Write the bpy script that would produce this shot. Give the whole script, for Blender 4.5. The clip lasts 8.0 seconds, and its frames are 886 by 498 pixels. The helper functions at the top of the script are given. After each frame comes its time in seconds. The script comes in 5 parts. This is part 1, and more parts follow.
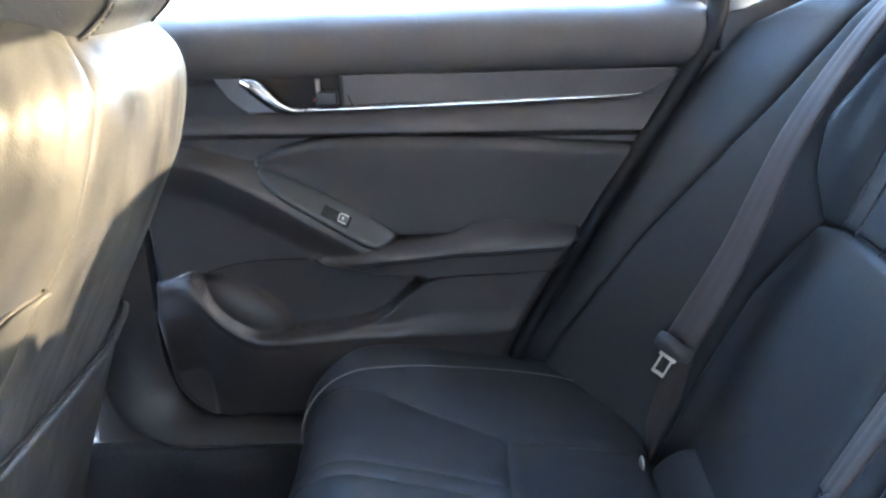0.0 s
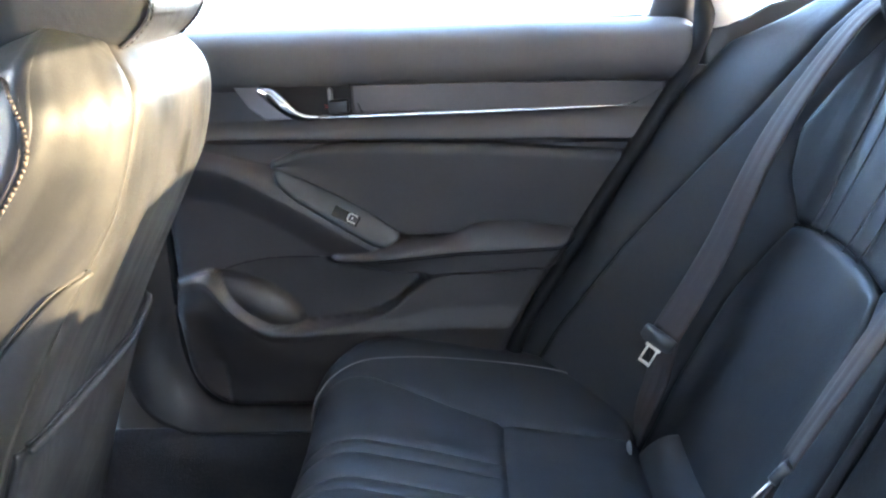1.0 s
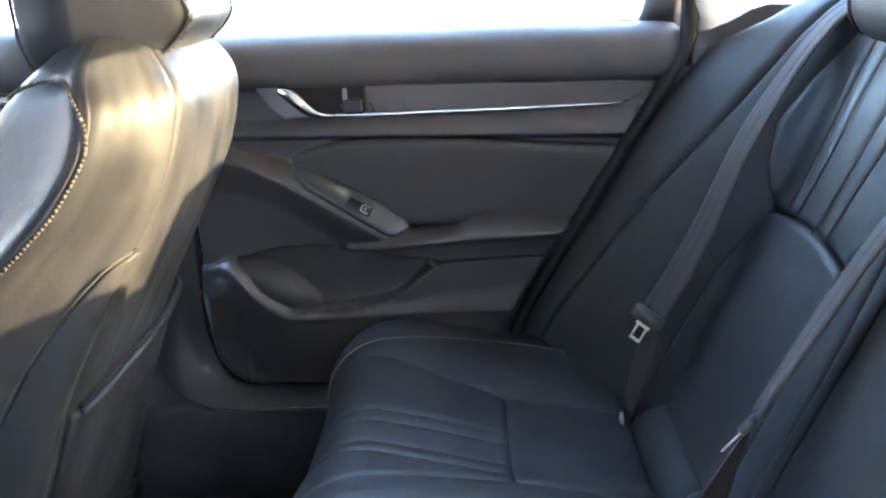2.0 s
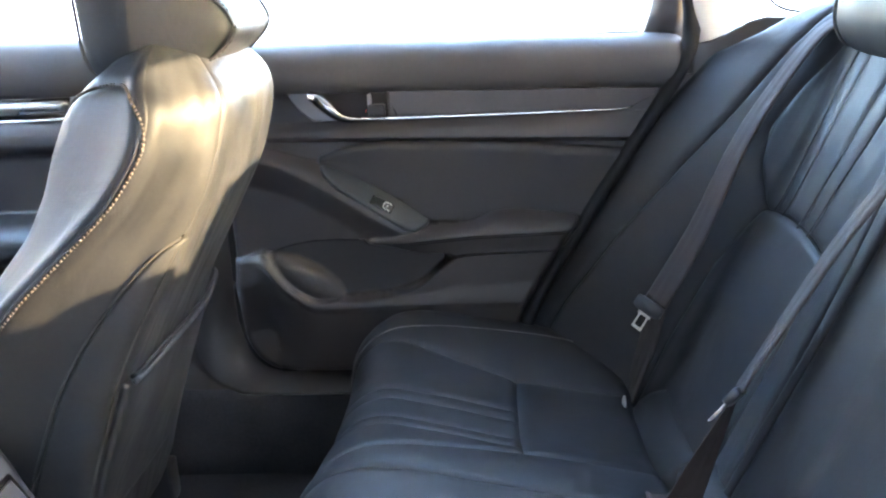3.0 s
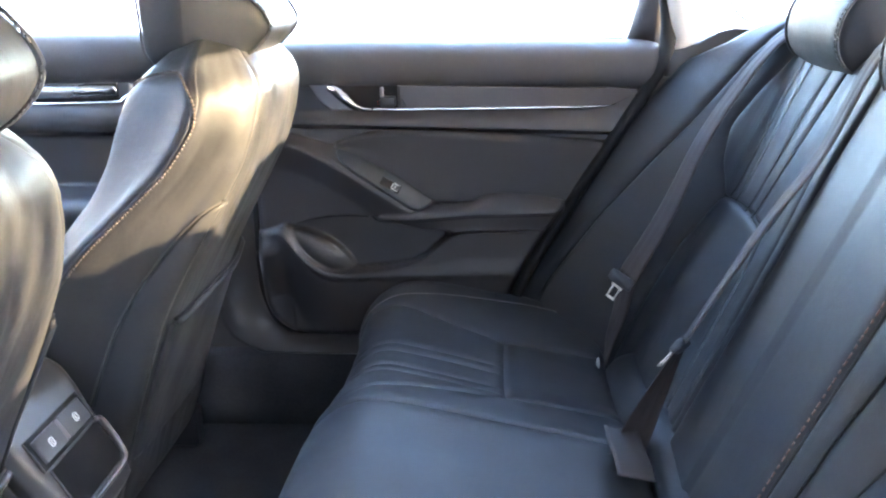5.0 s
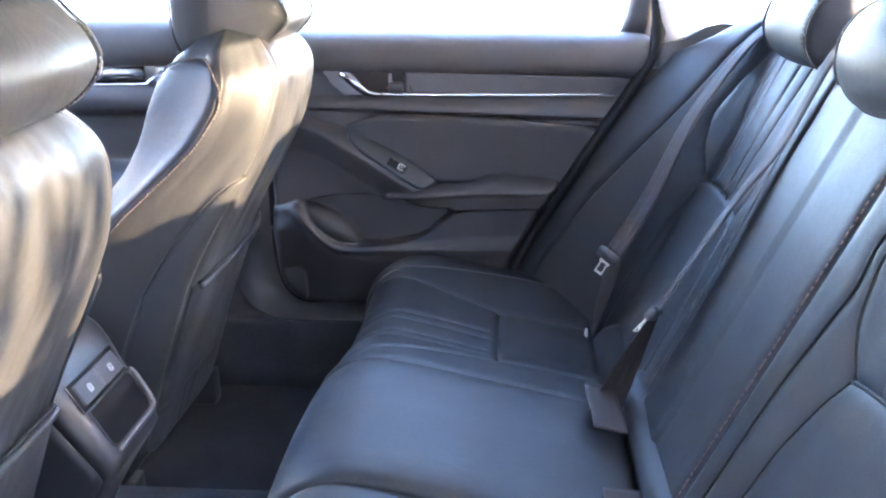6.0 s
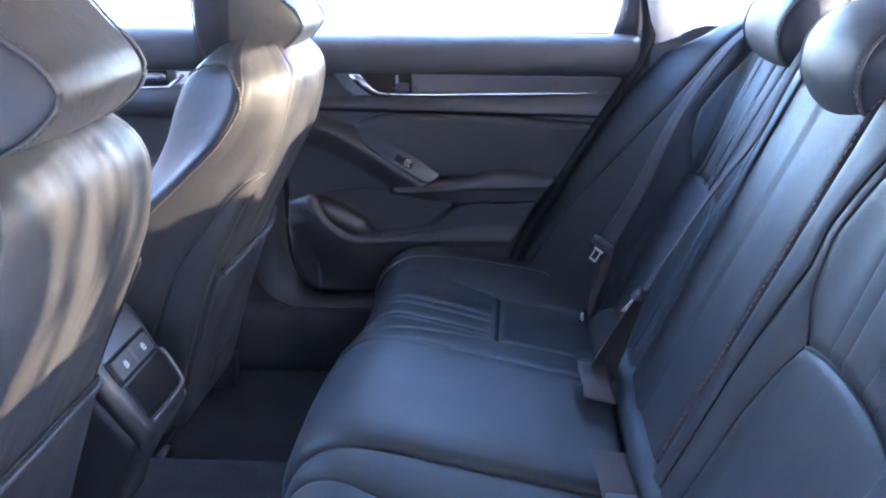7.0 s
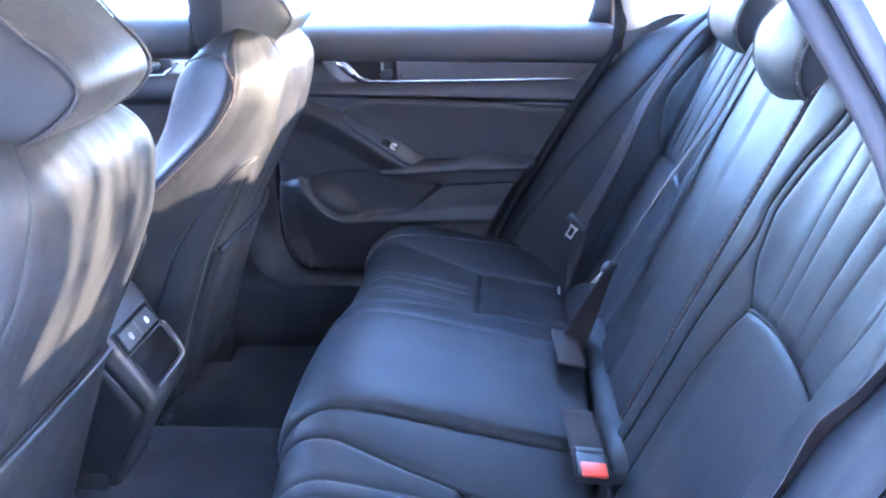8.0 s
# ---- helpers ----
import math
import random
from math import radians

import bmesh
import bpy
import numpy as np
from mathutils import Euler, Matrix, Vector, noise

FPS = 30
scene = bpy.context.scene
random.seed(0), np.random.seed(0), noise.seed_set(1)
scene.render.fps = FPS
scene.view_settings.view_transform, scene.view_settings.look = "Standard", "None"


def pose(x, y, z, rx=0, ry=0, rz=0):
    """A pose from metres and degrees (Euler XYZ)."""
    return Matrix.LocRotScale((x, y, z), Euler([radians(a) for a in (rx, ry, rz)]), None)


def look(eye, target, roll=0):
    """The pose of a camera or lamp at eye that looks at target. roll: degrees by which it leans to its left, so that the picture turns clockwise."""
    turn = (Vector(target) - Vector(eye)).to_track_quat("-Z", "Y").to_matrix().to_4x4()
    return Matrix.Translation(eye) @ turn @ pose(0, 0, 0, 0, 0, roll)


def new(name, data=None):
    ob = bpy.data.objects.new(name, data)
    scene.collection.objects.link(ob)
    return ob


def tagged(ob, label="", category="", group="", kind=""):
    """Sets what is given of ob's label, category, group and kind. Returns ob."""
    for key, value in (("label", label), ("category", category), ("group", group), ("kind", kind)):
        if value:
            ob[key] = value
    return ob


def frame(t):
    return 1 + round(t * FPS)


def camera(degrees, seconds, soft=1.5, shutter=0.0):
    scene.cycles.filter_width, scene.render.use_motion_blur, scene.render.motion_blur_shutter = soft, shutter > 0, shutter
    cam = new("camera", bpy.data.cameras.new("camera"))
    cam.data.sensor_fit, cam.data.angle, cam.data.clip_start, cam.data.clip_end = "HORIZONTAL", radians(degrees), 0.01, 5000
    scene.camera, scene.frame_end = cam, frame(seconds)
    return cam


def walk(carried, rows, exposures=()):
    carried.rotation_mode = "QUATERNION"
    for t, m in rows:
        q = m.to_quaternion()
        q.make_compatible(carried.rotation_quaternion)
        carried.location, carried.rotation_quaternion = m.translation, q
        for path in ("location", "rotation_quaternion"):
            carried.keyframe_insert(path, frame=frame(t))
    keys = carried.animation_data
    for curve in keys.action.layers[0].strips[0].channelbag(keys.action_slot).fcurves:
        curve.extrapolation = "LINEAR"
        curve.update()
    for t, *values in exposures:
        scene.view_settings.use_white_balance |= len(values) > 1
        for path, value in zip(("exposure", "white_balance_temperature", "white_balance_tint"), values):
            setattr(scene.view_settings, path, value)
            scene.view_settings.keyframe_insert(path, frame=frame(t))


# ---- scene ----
import functools

cam = camera(52.0, 8.0, soft=2.3)
PATH = [
    (0, (-0.025, -0.437, 0.879), (-0.082, 1.449, 0.217), -3.0),
    (0.5, (-0.023, -0.474, 0.882), (-0.084, 1.416, 0.233), -3.0),
    (1, (-0.02, -0.52, 0.882), (-0.087, 1.379, 0.255), -2.6),
    (1.5, (-0.021, -0.569, 0.886), (-0.089, 1.33, 0.262), -2.7),
    (3, (-0.013, -0.719, 0.903), (-0.131, 1.185, 0.301), -2.8),
    (3.5, (-0.011, -0.765, 0.901), (-0.149, 1.141, 0.312), -2.3),
    (4, (-0.003, -0.81, 0.905), (-0.137, 1.096, 0.314), -1.8),
    (4.5, (0.002, -0.853, 0.913), (-0.125, 1.053, 0.321), -1.6),
    (6, (0.035, -1.022, 0.943), (-0.122, 0.868, 0.307), -0.6),
    (6.5, (0.046, -1.076, 0.956), (-0.115, 0.813, 0.32), -0.8),
    (7, (0.052, -1.131, 0.964), (-0.124, 0.756, 0.324), -1.2),
    (7.5, (0.066, -1.179, 0.971), (-0.107, 0.707, 0.327), -1.5),
    (8, (0.074, -1.224, 0.987), (-0.082, 0.651, 0.311), -1.5),
]
EXPOSURES = [(0, 6.80, 6000, 10), (1, 6.80, 6050, 10), (1.5, 6.51, 6100, 10), (3, 6.58, 6380, 12), (4.5, 6.62, 6190, 14), (6, 6.93, 5740, 20), (6.5, 6.39, 5320, 23), (7, 6.31, 5170, 22), (7.5, 6.36, 5000, 22), (8, 6.88, 4870, 23)]
walk(cam, [(t, look(eye, target, roll)) for t, eye, target, roll in PATH], EXPOSURES)

# ---- light ----
SUN_AZ, SUN_EL = 1.0, 17.2  # degrees off the car's axis towards the open door, and above the horizon
sun_from = Vector((math.cos(radians(SUN_AZ)) * math.cos(radians(SUN_EL)), -math.sin(radians(SUN_AZ)) * math.cos(radians(SUN_EL)), math.sin(radians(SUN_EL))))
world = bpy.data.worlds.new("world")
scene.world = world
world.use_nodes = True
wn = world.node_tree.nodes
sky = wn.new("ShaderNodeTexSky")
sky.sky_type, sky.sun_disc = "NISHITA", False
sky.sun_elevation, sky.sun_rotation = radians(SUN_EL), math.atan2(sun_from.x, sun_from.y)
world.node_tree.links.new(sky.outputs[0], wn["Background"].inputs[0])
wn["Background"].inputs[1].default_value = 0.14
sun = new("sun", bpy.data.lights.new("sun", "SUN"))
sun.data.energy, sun.data.angle, sun.data.color = 0.72, radians(0.5), (1.0, 0.735, 0.38)
sun.matrix_world = look(sun_from * 20, (0, 0, 0.6))


# ---- materials ----
def material(name, colour, rough=0.5, metal=0.0, spread=0.15, scale=9.0, grain=0.0, grain_size=900.0, kind="noise", wear=0.08, coat=0.0, spec=0.5, wrinkle=0.0):
    """Base colour with variation at two scales, roughness wear and a fine relief of grain_size cells a metre."""
    m = bpy.data.materials.new(name)
    m.use_nodes = True
    nt = m.node_tree
    b = nt.nodes["Principled BSDF"]
    co = nt.nodes.new("ShaderNodeTexCoord")
    big = nt.nodes.new("ShaderNodeTexNoise")
    big.inputs["Scale"].default_value, big.inputs["Detail"].default_value = scale, 5.0
    fine = nt.nodes.new("ShaderNodeTexNoise")
    fine.inputs["Scale"].default_value, fine.inputs["Detail"].default_value = scale * 22, 3.0
    for n in (big, fine):
        nt.links.new(co.outputs["Object"], n.inputs["Vector"])
    mix = nt.nodes.new("ShaderNodeMath")
    mix.operation = "MULTIPLY_ADD"
    mix.inputs[1].default_value = 0.4
    nt.links.new(fine.outputs["Fac"], mix.inputs[0])
    nt.links.new(big.outputs["Fac"], mix.inputs[2])
    ramp = nt.nodes.new("ShaderNodeMapRange")
    ramp.inputs[1].default_value, ramp.inputs[2].default_value = 0.45, 0.95
    ramp.inputs[3].default_value, ramp.inputs[4].default_value = 1 - spread, 1 + spread
    nt.links.new(mix.outputs[0], ramp.inputs[0])
    tint = nt.nodes.new("ShaderNodeVectorMath")
    tint.operation = "SCALE"
    tint.inputs[0].default_value = colour
    nt.links.new(ramp.outputs[0], tint.inputs["Scale"])
    nt.links.new(tint.outputs[0], b.inputs["Base Color"])
    rr = nt.nodes.new("ShaderNodeMapRange")
    rr.inputs[1].default_value, rr.inputs[2].default_value = 0.3, 0.7
    rr.inputs[3].default_value, rr.inputs[4].default_value = max(0.02, rough - wear), min(1.0, rough + wear)
    nt.links.new(big.outputs["Fac"], rr.inputs[0])
    nt.links.new(rr.outputs[0], b.inputs["Roughness"])
    b.inputs["Metallic"].default_value = metal
    b.inputs["Specular IOR Level"].default_value = spec
    b.inputs["Coat Weight"].default_value = coat
    last = None
    if wrinkle:
        w = nt.nodes.new("ShaderNodeTexNoise")
        w.inputs["Scale"].default_value, w.inputs["Detail"].default_value, w.inputs["Distortion"].default_value = 16.0, 3.0, 1.2
        nt.links.new(co.outputs["Object"], w.inputs["Vector"])
        bw = nt.nodes.new("ShaderNodeBump")
        bw.inputs["Strength"].default_value, bw.inputs["Distance"].default_value = 1.0, wrinkle
        nt.links.new(w.outputs["Fac"], bw.inputs["Height"])
        last = bw
    if grain:
        if kind == "leather":
            g = nt.nodes.new("ShaderNodeTexVoronoi")
            g.feature = "DISTANCE_TO_EDGE"
        elif kind == "weave":
            g = nt.nodes.new("ShaderNodeTexWave")
            g.inputs["Distortion"].default_value = 0.6
        else:
            g = nt.nodes.new("ShaderNodeTexNoise")
        g.inputs["Scale"].default_value = grain_size
        nt.links.new(co.outputs["Object"], g.inputs["Vector"])
        bu = nt.nodes.new("ShaderNodeBump")
        bu.inputs["Strength"].default_value, bu.inputs["Distance"].default_value = 0.6, grain
        nt.links.new(g.outputs[0], bu.inputs["Height"])
        if last:
            nt.links.new(last.outputs[0], bu.inputs["Normal"])
        last = bu
    if last:
        nt.links.new(last.outputs[0], b.inputs["Normal"])
    return m


LEATHER = material("black_leather", (0.0240, 0.0254, 0.0285), 0.50, grain=0.0006, grain_size=420, kind="leather", wrinkle=0.0007, spec=0.17)
LEATHER_FRONT = material("front_seat_leather", (0.0252, 0.0262, 0.0286), 0.50, grain=0.0003, grain_size=420, kind="leather", wrinkle=0.0016, spec=0.23)
PLASTIC = material("door_plastic", (0.0358, 0.0316, 0.0315), 0.42, grain=0.0004, grain_size=700, kind="leather")
SOFT = material("soft_door_skin", (0.0290, 0.0270, 0.0276), 0.58, grain=0.0005, grain_size=500, kind="leather", spec=0.35)
# door skin lightened for the window light that falls on the sill caps
CAP_LIT = material("soft_sill_skin_lit", (0.043, 0.0410, 0.0420), 0.55, grain=0.0005, grain_size=500, kind="leather", spec=0.4)
SATIN = material("satin_trim", (0.072, 0.066, 0.065), 0.36, metal=0.3, grain=0.0002, grain_size=300)
CHROME = material("chrome", (0.75, 0.75, 0.76), 0.13, metal=1.0, spread=0.03, wear=0.04)
STEEL = material("steel_tongue", (0.62, 0.60, 0.57), 0.36, metal=1.0, spread=0.05)
PLATE = material("satin_silver_plate", (0.19, 0.18, 0.18), 0.32, metal=0.7, spread=0.08)
# dark brown, deepened to stand in for the shade of the handle recess
RECESS_SHADE = material("recess_shade", (0.012, 0.009, 0.008), 0.5, spread=0.2, spec=0.2)
GRIP = material("grey_grip_plastic", (0.040, 0.042, 0.048), 0.45)
BRUSHED = material("satin_chrome", (0.42, 0.41, 0.41), 0.24, metal=1.0, spread=0.04)
GLOSS = material("gloss_black", (0.010, 0.010, 0.011), 0.12, spread=0.05, wear=0.04)
RUBBER = material("rubber_seal", (0.007, 0.007, 0.008), 0.7, grain=0.0003, spec=0.25)
WEB = material("belt_webbing", (0.036, 0.029, 0.029), 0.75, grain=0.0001, grain_size=330, kind="weave", spec=0.3)
RAMP = material("ramp_plastic", (0.0215, 0.0235, 0.0270), 0.40, grain=0.0003, grain_size=700, kind="leather")
SCUFF = material("sill_plastic", (0.0225, 0.0205, 0.0215), 0.38, grain=0.0004, grain_size=700, kind="leather")
SHELL = material("console_plastic", (0.027, 0.0275, 0.030), 0.40, metal=0.1, grain=0.0002, grain_size=300)
BUCKLE = material("buckle_plastic", (0.018, 0.018, 0.020), 0.40)
RED = material("red_plastic", (0.80, 0.075, 0.035), 0.35, spread=0.06)
CARPET = material("carpet", (0.036, 0.036, 0.040), 0.95, grain=0.0015, grain_size=450, spec=0.1, spread=0.35)
CLOTH = material("light_pillar_cloth", (0.66, 0.63, 0.58), 0.85, grain=0.0004, grain_size=900, spec=0.2, spread=0.05)
HEADLINER = material("headliner_cloth", (0.46, 0.44, 0.41), 0.9, grain=0.0004, grain_size=900, spec=0.15, spread=0.05)
THREAD = material("grey_thread", (0.050, 0.040, 0.033), 0.7)
SEAM_PALE = material("pale_seam", (0.11, 0.105, 0.105), 0.7)
THREAD_DARK = material("dark_thread", (0.035, 0.033, 0.035), 0.7)
PAINT = material("white_car_paint", (0.72, 0.73, 0.75), 0.25, spread=0.02, coat=0.6)
ICON = material("white_print", (0.75, 0.75, 0.72), 0.5, spread=0.02)
CONCRETE = material("concrete_ground", (0.50, 0.48, 0.45), 0.9, grain=0.003, grain_size=60, scale=0.8, spread=0.18)
BARK = material("bark", (0.12, 0.09, 0.06), 0.9, grain=0.01, grain_size=20)
LEAF = material("leaves", (0.06, 0.10, 0.03), 0.6, spread=0.4)
GLASS = bpy.data.materials.new("clear_glass")
GLASS.use_nodes = True
gb = GLASS.node_tree.nodes["Principled BSDF"]
gb.inputs["Transmission Weight"].default_value, gb.inputs["Roughness"].default_value = 1.0, 0.0
gb.inputs["IOR"].default_value, gb.inputs["Base Color"].default_value = 1.45, (0.93, 0.96, 0.95, 1)


# ---- building helpers ----
def part(name, bm, mat, parent=None, label="", smooth=True):
    """Links a bmesh as one mesh object, under parent if there is one."""
    me = bpy.data.meshes.new(name)
    bm.to_mesh(me)
    bm.free()
    me.materials.append(mat)
    if smooth:
        me.shade_smooth()
    ob = new(name, me)
    if parent is not None:
        ob.parent = parent
        ob.matrix_parent_inverse = Matrix.Translation(parent.location).inverted()
    if label:
        ob["label"] = label
    return ob


def lerp(pts, x):
    """Value of the broken line pts at x, with rounded steps."""
    if x <= pts[0][0]:
        return pts[0][1]
    for (a, p), (b, q) in zip(pts, pts[1:]):
        if x <= b:
            return p + (q - p) * (x - a) / (b - a)
    return pts[-1][1]


def soft(pts, x, r):
    """The broken line, smoothed over +-r."""
    return sum(lerp(pts, x + r * k) * w for k, w in ((-1, 1), (-0.5, 2), (0, 2), (0.5, 2), (1, 1))) / 8


def step(a, b, x):
    t = min(1.0, max(0.0, (x - a) / (b - a)))
    return t * t * (3 - 2 * t)


def sheet(rows, thick=0.0, closed=False):
    """A bmesh over a grid of points; with a thickness it gets a back and a rim. closed joins each row's ends."""
    bm = bmesh.new()
    P = np.array([[tuple(p) for p in r] for r in rows], float)
    nu, nv = P.shape[:2]
    V = [[bm.verts.new(P[i, j]) for j in range(nv)] for i in range(nu)]
    last = nv if closed else nv - 1
    for i in range(nu - 1):
        for j in range(last):
            k = (j + 1) % nv
            bm.faces.new((V[i][j], V[i + 1][j], V[i + 1][k], V[i][k]))
    if thick:
        du, dv = np.gradient(P, axis=0), np.gradient(P, axis=1)
        N = np.cross(du, dv)
        N /= np.maximum(np.linalg.norm(N, axis=2, keepdims=True), 1e-9)
        B = P - N * thick
        W = [[bm.verts.new(B[i, j]) for j in range(nv)] for i in range(nu)]
        for i in range(nu - 1):
            for j in range(last):
                k = (j + 1) % nv
                bm.faces.new((W[i][j], W[i][k], W[i + 1][k], W[i + 1][j]))
        for j in range(last):
            k = (j + 1) % nv
            bm.faces.new((V[0][j], V[0][k], W[0][k], W[0][j]))
            bm.faces.new((V[-1][k], V[-1][j], W[-1][j], W[-1][k]))
        if not closed:
            for i in range(nu - 1):
                bm.faces.new((V[i + 1][0], V[i][0], W[i][0], W[i + 1][0]))
                bm.faces.new((V[i][-1], V[i + 1][-1], W[i + 1][-1], W[i][-1]))
    bmesh.ops.recalc_face_normals(bm, faces=bm.faces)
    return bm


def smooth_line(pts, n, closed=False):
    """n points on a Catmull-Rom curve through pts, at even steps of its length."""
    P = [Vector(p) for p in pts]
    m = len(P)
    out = []
    for i in range(m if closed else m - 1):
        a, b, c, d = (P[(i + k) % m] if closed else P[min(max(i + k, 0), m - 1)] for k in (-1, 0, 1, 2))
        for k in range(12):
            t = k / 12
            out.append(0.5 * ((2 * b) + (c - a) * t + (2 * a - 5 * b + 4 * c - d) * t * t + (3 * b - a - 3 * c + d) * t ** 3))
    out.append(P[0].copy() if closed else P[-1].copy())
    cum = [0.0]
    for a, b in zip(out, out[1:]):
        cum.append(cum[-1] + (b - a).length)
    res, j = [], 0
    for i in range(n):
        s = cum[-1] * i / (n if closed else n - 1)
        while j < len(cum) - 2 and cum[j + 1] < s:
            j += 1
        f = (s - cum[j]) / max(cum[j + 1] - cum[j], 1e-9)
        res.append(out[j].lerp(out[j + 1], min(f, 1.0)))
    return res


def tube(pts, r, n=40, sides=8, flat=1.0, up=(0, 0, 1), closed=False):
    """A rod along a smooth line; flat squeezes it across up; r may be a list from start to end."""
    L = smooth_line(pts, n, closed)
    rows = []
    for i, p in enumerate(L):
        a, b = (L[i - 1], L[(i + 1) % n]) if closed else (L[max(i - 1, 0)], L[min(i + 1, n - 1)])
        d = (b - a).normalized()
        s = d.cross(Vector(up)).normalized()
        u = s.cross(d)
        ri = r if not isinstance(r, (list, tuple)) else lerp([(k / (len(r) - 1), v) for k, v in enumerate(r)], i / (n - 1))
        rows.append([p + s * ri * flat * math.cos(q) + u * ri * math.sin(q) for q in (2 * math.pi * k / sides for k in range(sides))])
    if closed:
        rows.append(rows[0])
    bm = sheet(rows, closed=True)
    if not closed:
        bm.verts.ensure_lookup_table()
        bm.faces.new([bm.verts[k] for k in range(sides)])
        bm.faces.new([bm.verts[(n - 1) * sides + k] for k in range(sides)])
        bmesh.ops.recalc_face_normals(bm, faces=bm.faces)
    return bm


def box(lo, hi, bevel=0.004, m=None, seg=2):
    bm = bmesh.new()
    bmesh.ops.create_cube(bm, size=1.0)
    for v in bm.verts:
        v.co = Vector([lo[k] + (hi[k] - lo[k]) * (v.co[k] + 0.5) for k in range(3)])
    if bevel:
        bmesh.ops.bevel(bm, geom=bm.edges[:], offset=bevel, segments=seg, profile=0.6, affect="EDGES")
    if m is not None:
        bm.transform(m)
    return bm


def slab(outline, to3d, depth, bevel=0.003):
    """A plate from a 2D outline: to3d(a, b, h) places it, h running from 0 to depth with a rounded upper edge."""
    bm = bmesh.new()
    n = len(outline)
    cx, cy = sum(p[0] for p in outline) / n, sum(p[1] for p in outline) / n
    rings = []
    for inset, h in ((0, 0), (0, depth - bevel), (bevel * 0.3, depth - bevel * 0.3), (bevel, depth)):
        ring = []
        for a, b in outline:
            d = math.hypot(a - cx, b - cy)
            f = (d - inset) / d if d else 1
            ring.append(bm.verts.new(to3d(cx + (a - cx) * f, cy + (b - cy) * f, h)))
        rings.append(ring)
    for A, B in zip(rings, rings[1:]):
        for k in range(n):
            bm.faces.new((A[k], A[(k + 1) % n], B[(k + 1) % n], B[k]))
    bm.faces.new(rings[-1])
    bm.faces.new(list(reversed(rings[0])))
    bmesh.ops.recalc_face_normals(bm, faces=bm.faces)
    return bm


def stitches(pts, length=0.006, gap=0.003, r=0.0009, lift=(0, 0, 0)):
    """A row of thread stitches along a smooth line, joined into one mesh."""
    L = smooth_line([Vector(p) + Vector(lift) for p in pts], 300)
    total = sum((b - a).length for a, b in zip(L, L[1:]))
    n = max(2, int(total / (length + gap)))
    bm = bmesh.new()
    for k in range(n):
        a = L[min(299, int(299 * k / n))]
        b = L[min(299, int(299 * (k + length / (length + gap)) / n))]
        d = b - a
        if d.length < 1e-5:
            continue
        m = Matrix.Translation((a + b) / 2) @ d.to_track_quat("Z", "Y").to_matrix().to_4x4() @ Matrix.Diagonal((r, r, d.length / 2, 1))
        bmesh.ops.create_cube(bm, size=2.0, matrix=m)
    return bm


def framed(at, up, across):
    """A pose at a point, its z along up and its x as near across as can be."""
    u = Vector(up).normalized()
    a = Vector(across)
    a = (a - u * a.dot(u)).normalized()
    b = u.cross(a)
    return Matrix.Translation(at) @ Matrix((a, b, u)).transposed().to_4x4()


def thing(name, label, category, group="", kind="", at=(0, 0, 0)):
    ob = new(name)
    ob.location = at
    ob.empty_display_size = 0.05
    return tagged(ob, label, category, group, kind)


def roll(d, e, h):
    """How far a padded edge has sunk at a distance d from its seam: h at the seam, none past e."""
    if d >= e:
        return 0.0
    q = 1 - d / e
    return h * (1 - math.sqrt(max(0.0, 1 - q * q)))


# ---- the car's shell ----
FLOOR_Z = 0.08
ground = part("ground", sheet([[(x, y, -0.36) for y in (-900, -60, -8, 8, 60, 900)] for x in (-900, -60, -8, 8, 60, 900)]), CONCRETE)
tagged(ground, "pale sunlit concrete ground under the car", "ground", kind="structure")

car_floor = part("floor", sheet([[(x, y, FLOOR_Z + 0.07 * step(0.20, 0.10, abs(y))) for y in np.linspace(-0.66, 0.66, 60)] for x in np.linspace(-1.6, 0.30, 30)], 0.02), CARPET)
tagged(car_floor, "dark carpeted car floor with a low centre tunnel", "floor", kind="structure")
part("floor_mat", sheet([[(x, y, FLOOR_Z + 0.085 * step(0.21, 0.11, abs(y)) + 0.012) for y in np.linspace(-0.60, 0.18, 50)] for x in np.linspace(-0.66, -0.26, 16)], 0.008), CARPET, car_floor, "dark carpet mat over the tunnel")
firewall = part("wall_front", box((-1.66, -0.72, 0.0), (-1.60, 0.72, 0.80), 0.01), PLASTIC)
tagged(firewall, "dark bulkhead at the front of the cabin", "wall", kind="structure")
dash = part("trim_dashboard", sheet([[(x, y, z) for y in np.linspace(-0.70, 0.70, 20)] for x, z in ((-1.60, 0.72), (-1.45, 0.76), (-1.30, 0.76), (-1.20, 0.72), (-1.17, 0.62), (-1.22, 0.45), (-1.40, 0.35))], 0.02), SOFT)
tagged(dash, "dark padded dashboard across the cabin", "dashboard", kind="structure")


def roof_z(x, y):
    return 1.135 - 0.06 * (abs(y) / 0.66) ** 2.6 - 0.045 * (x + 0.25) ** 2 * (1.6 if x > 0.1 else 0.6)


ceiling = part("ceiling", sheet([[(x, y, roof_z(x, y)) for y in np.linspace(-0.66, 0.66, 40)] for x in np.linspace(-1.05, 0.60, 40)], -0.02), HEADLINER)
tagged(ceiling, "light cloth headliner under the car roof", "ceiling", kind="structure")
roof = part("roof", sheet([[(x, y * 1.03, roof_z(x, y) + 0.045) for y in np.linspace(-0.68, 0.68, 40)] for x in np.linspace(-1.08, 0.62, 40)], 0.008), PAINT)
tagged(roof, "white painted steel car roof", "roof", kind="structure")

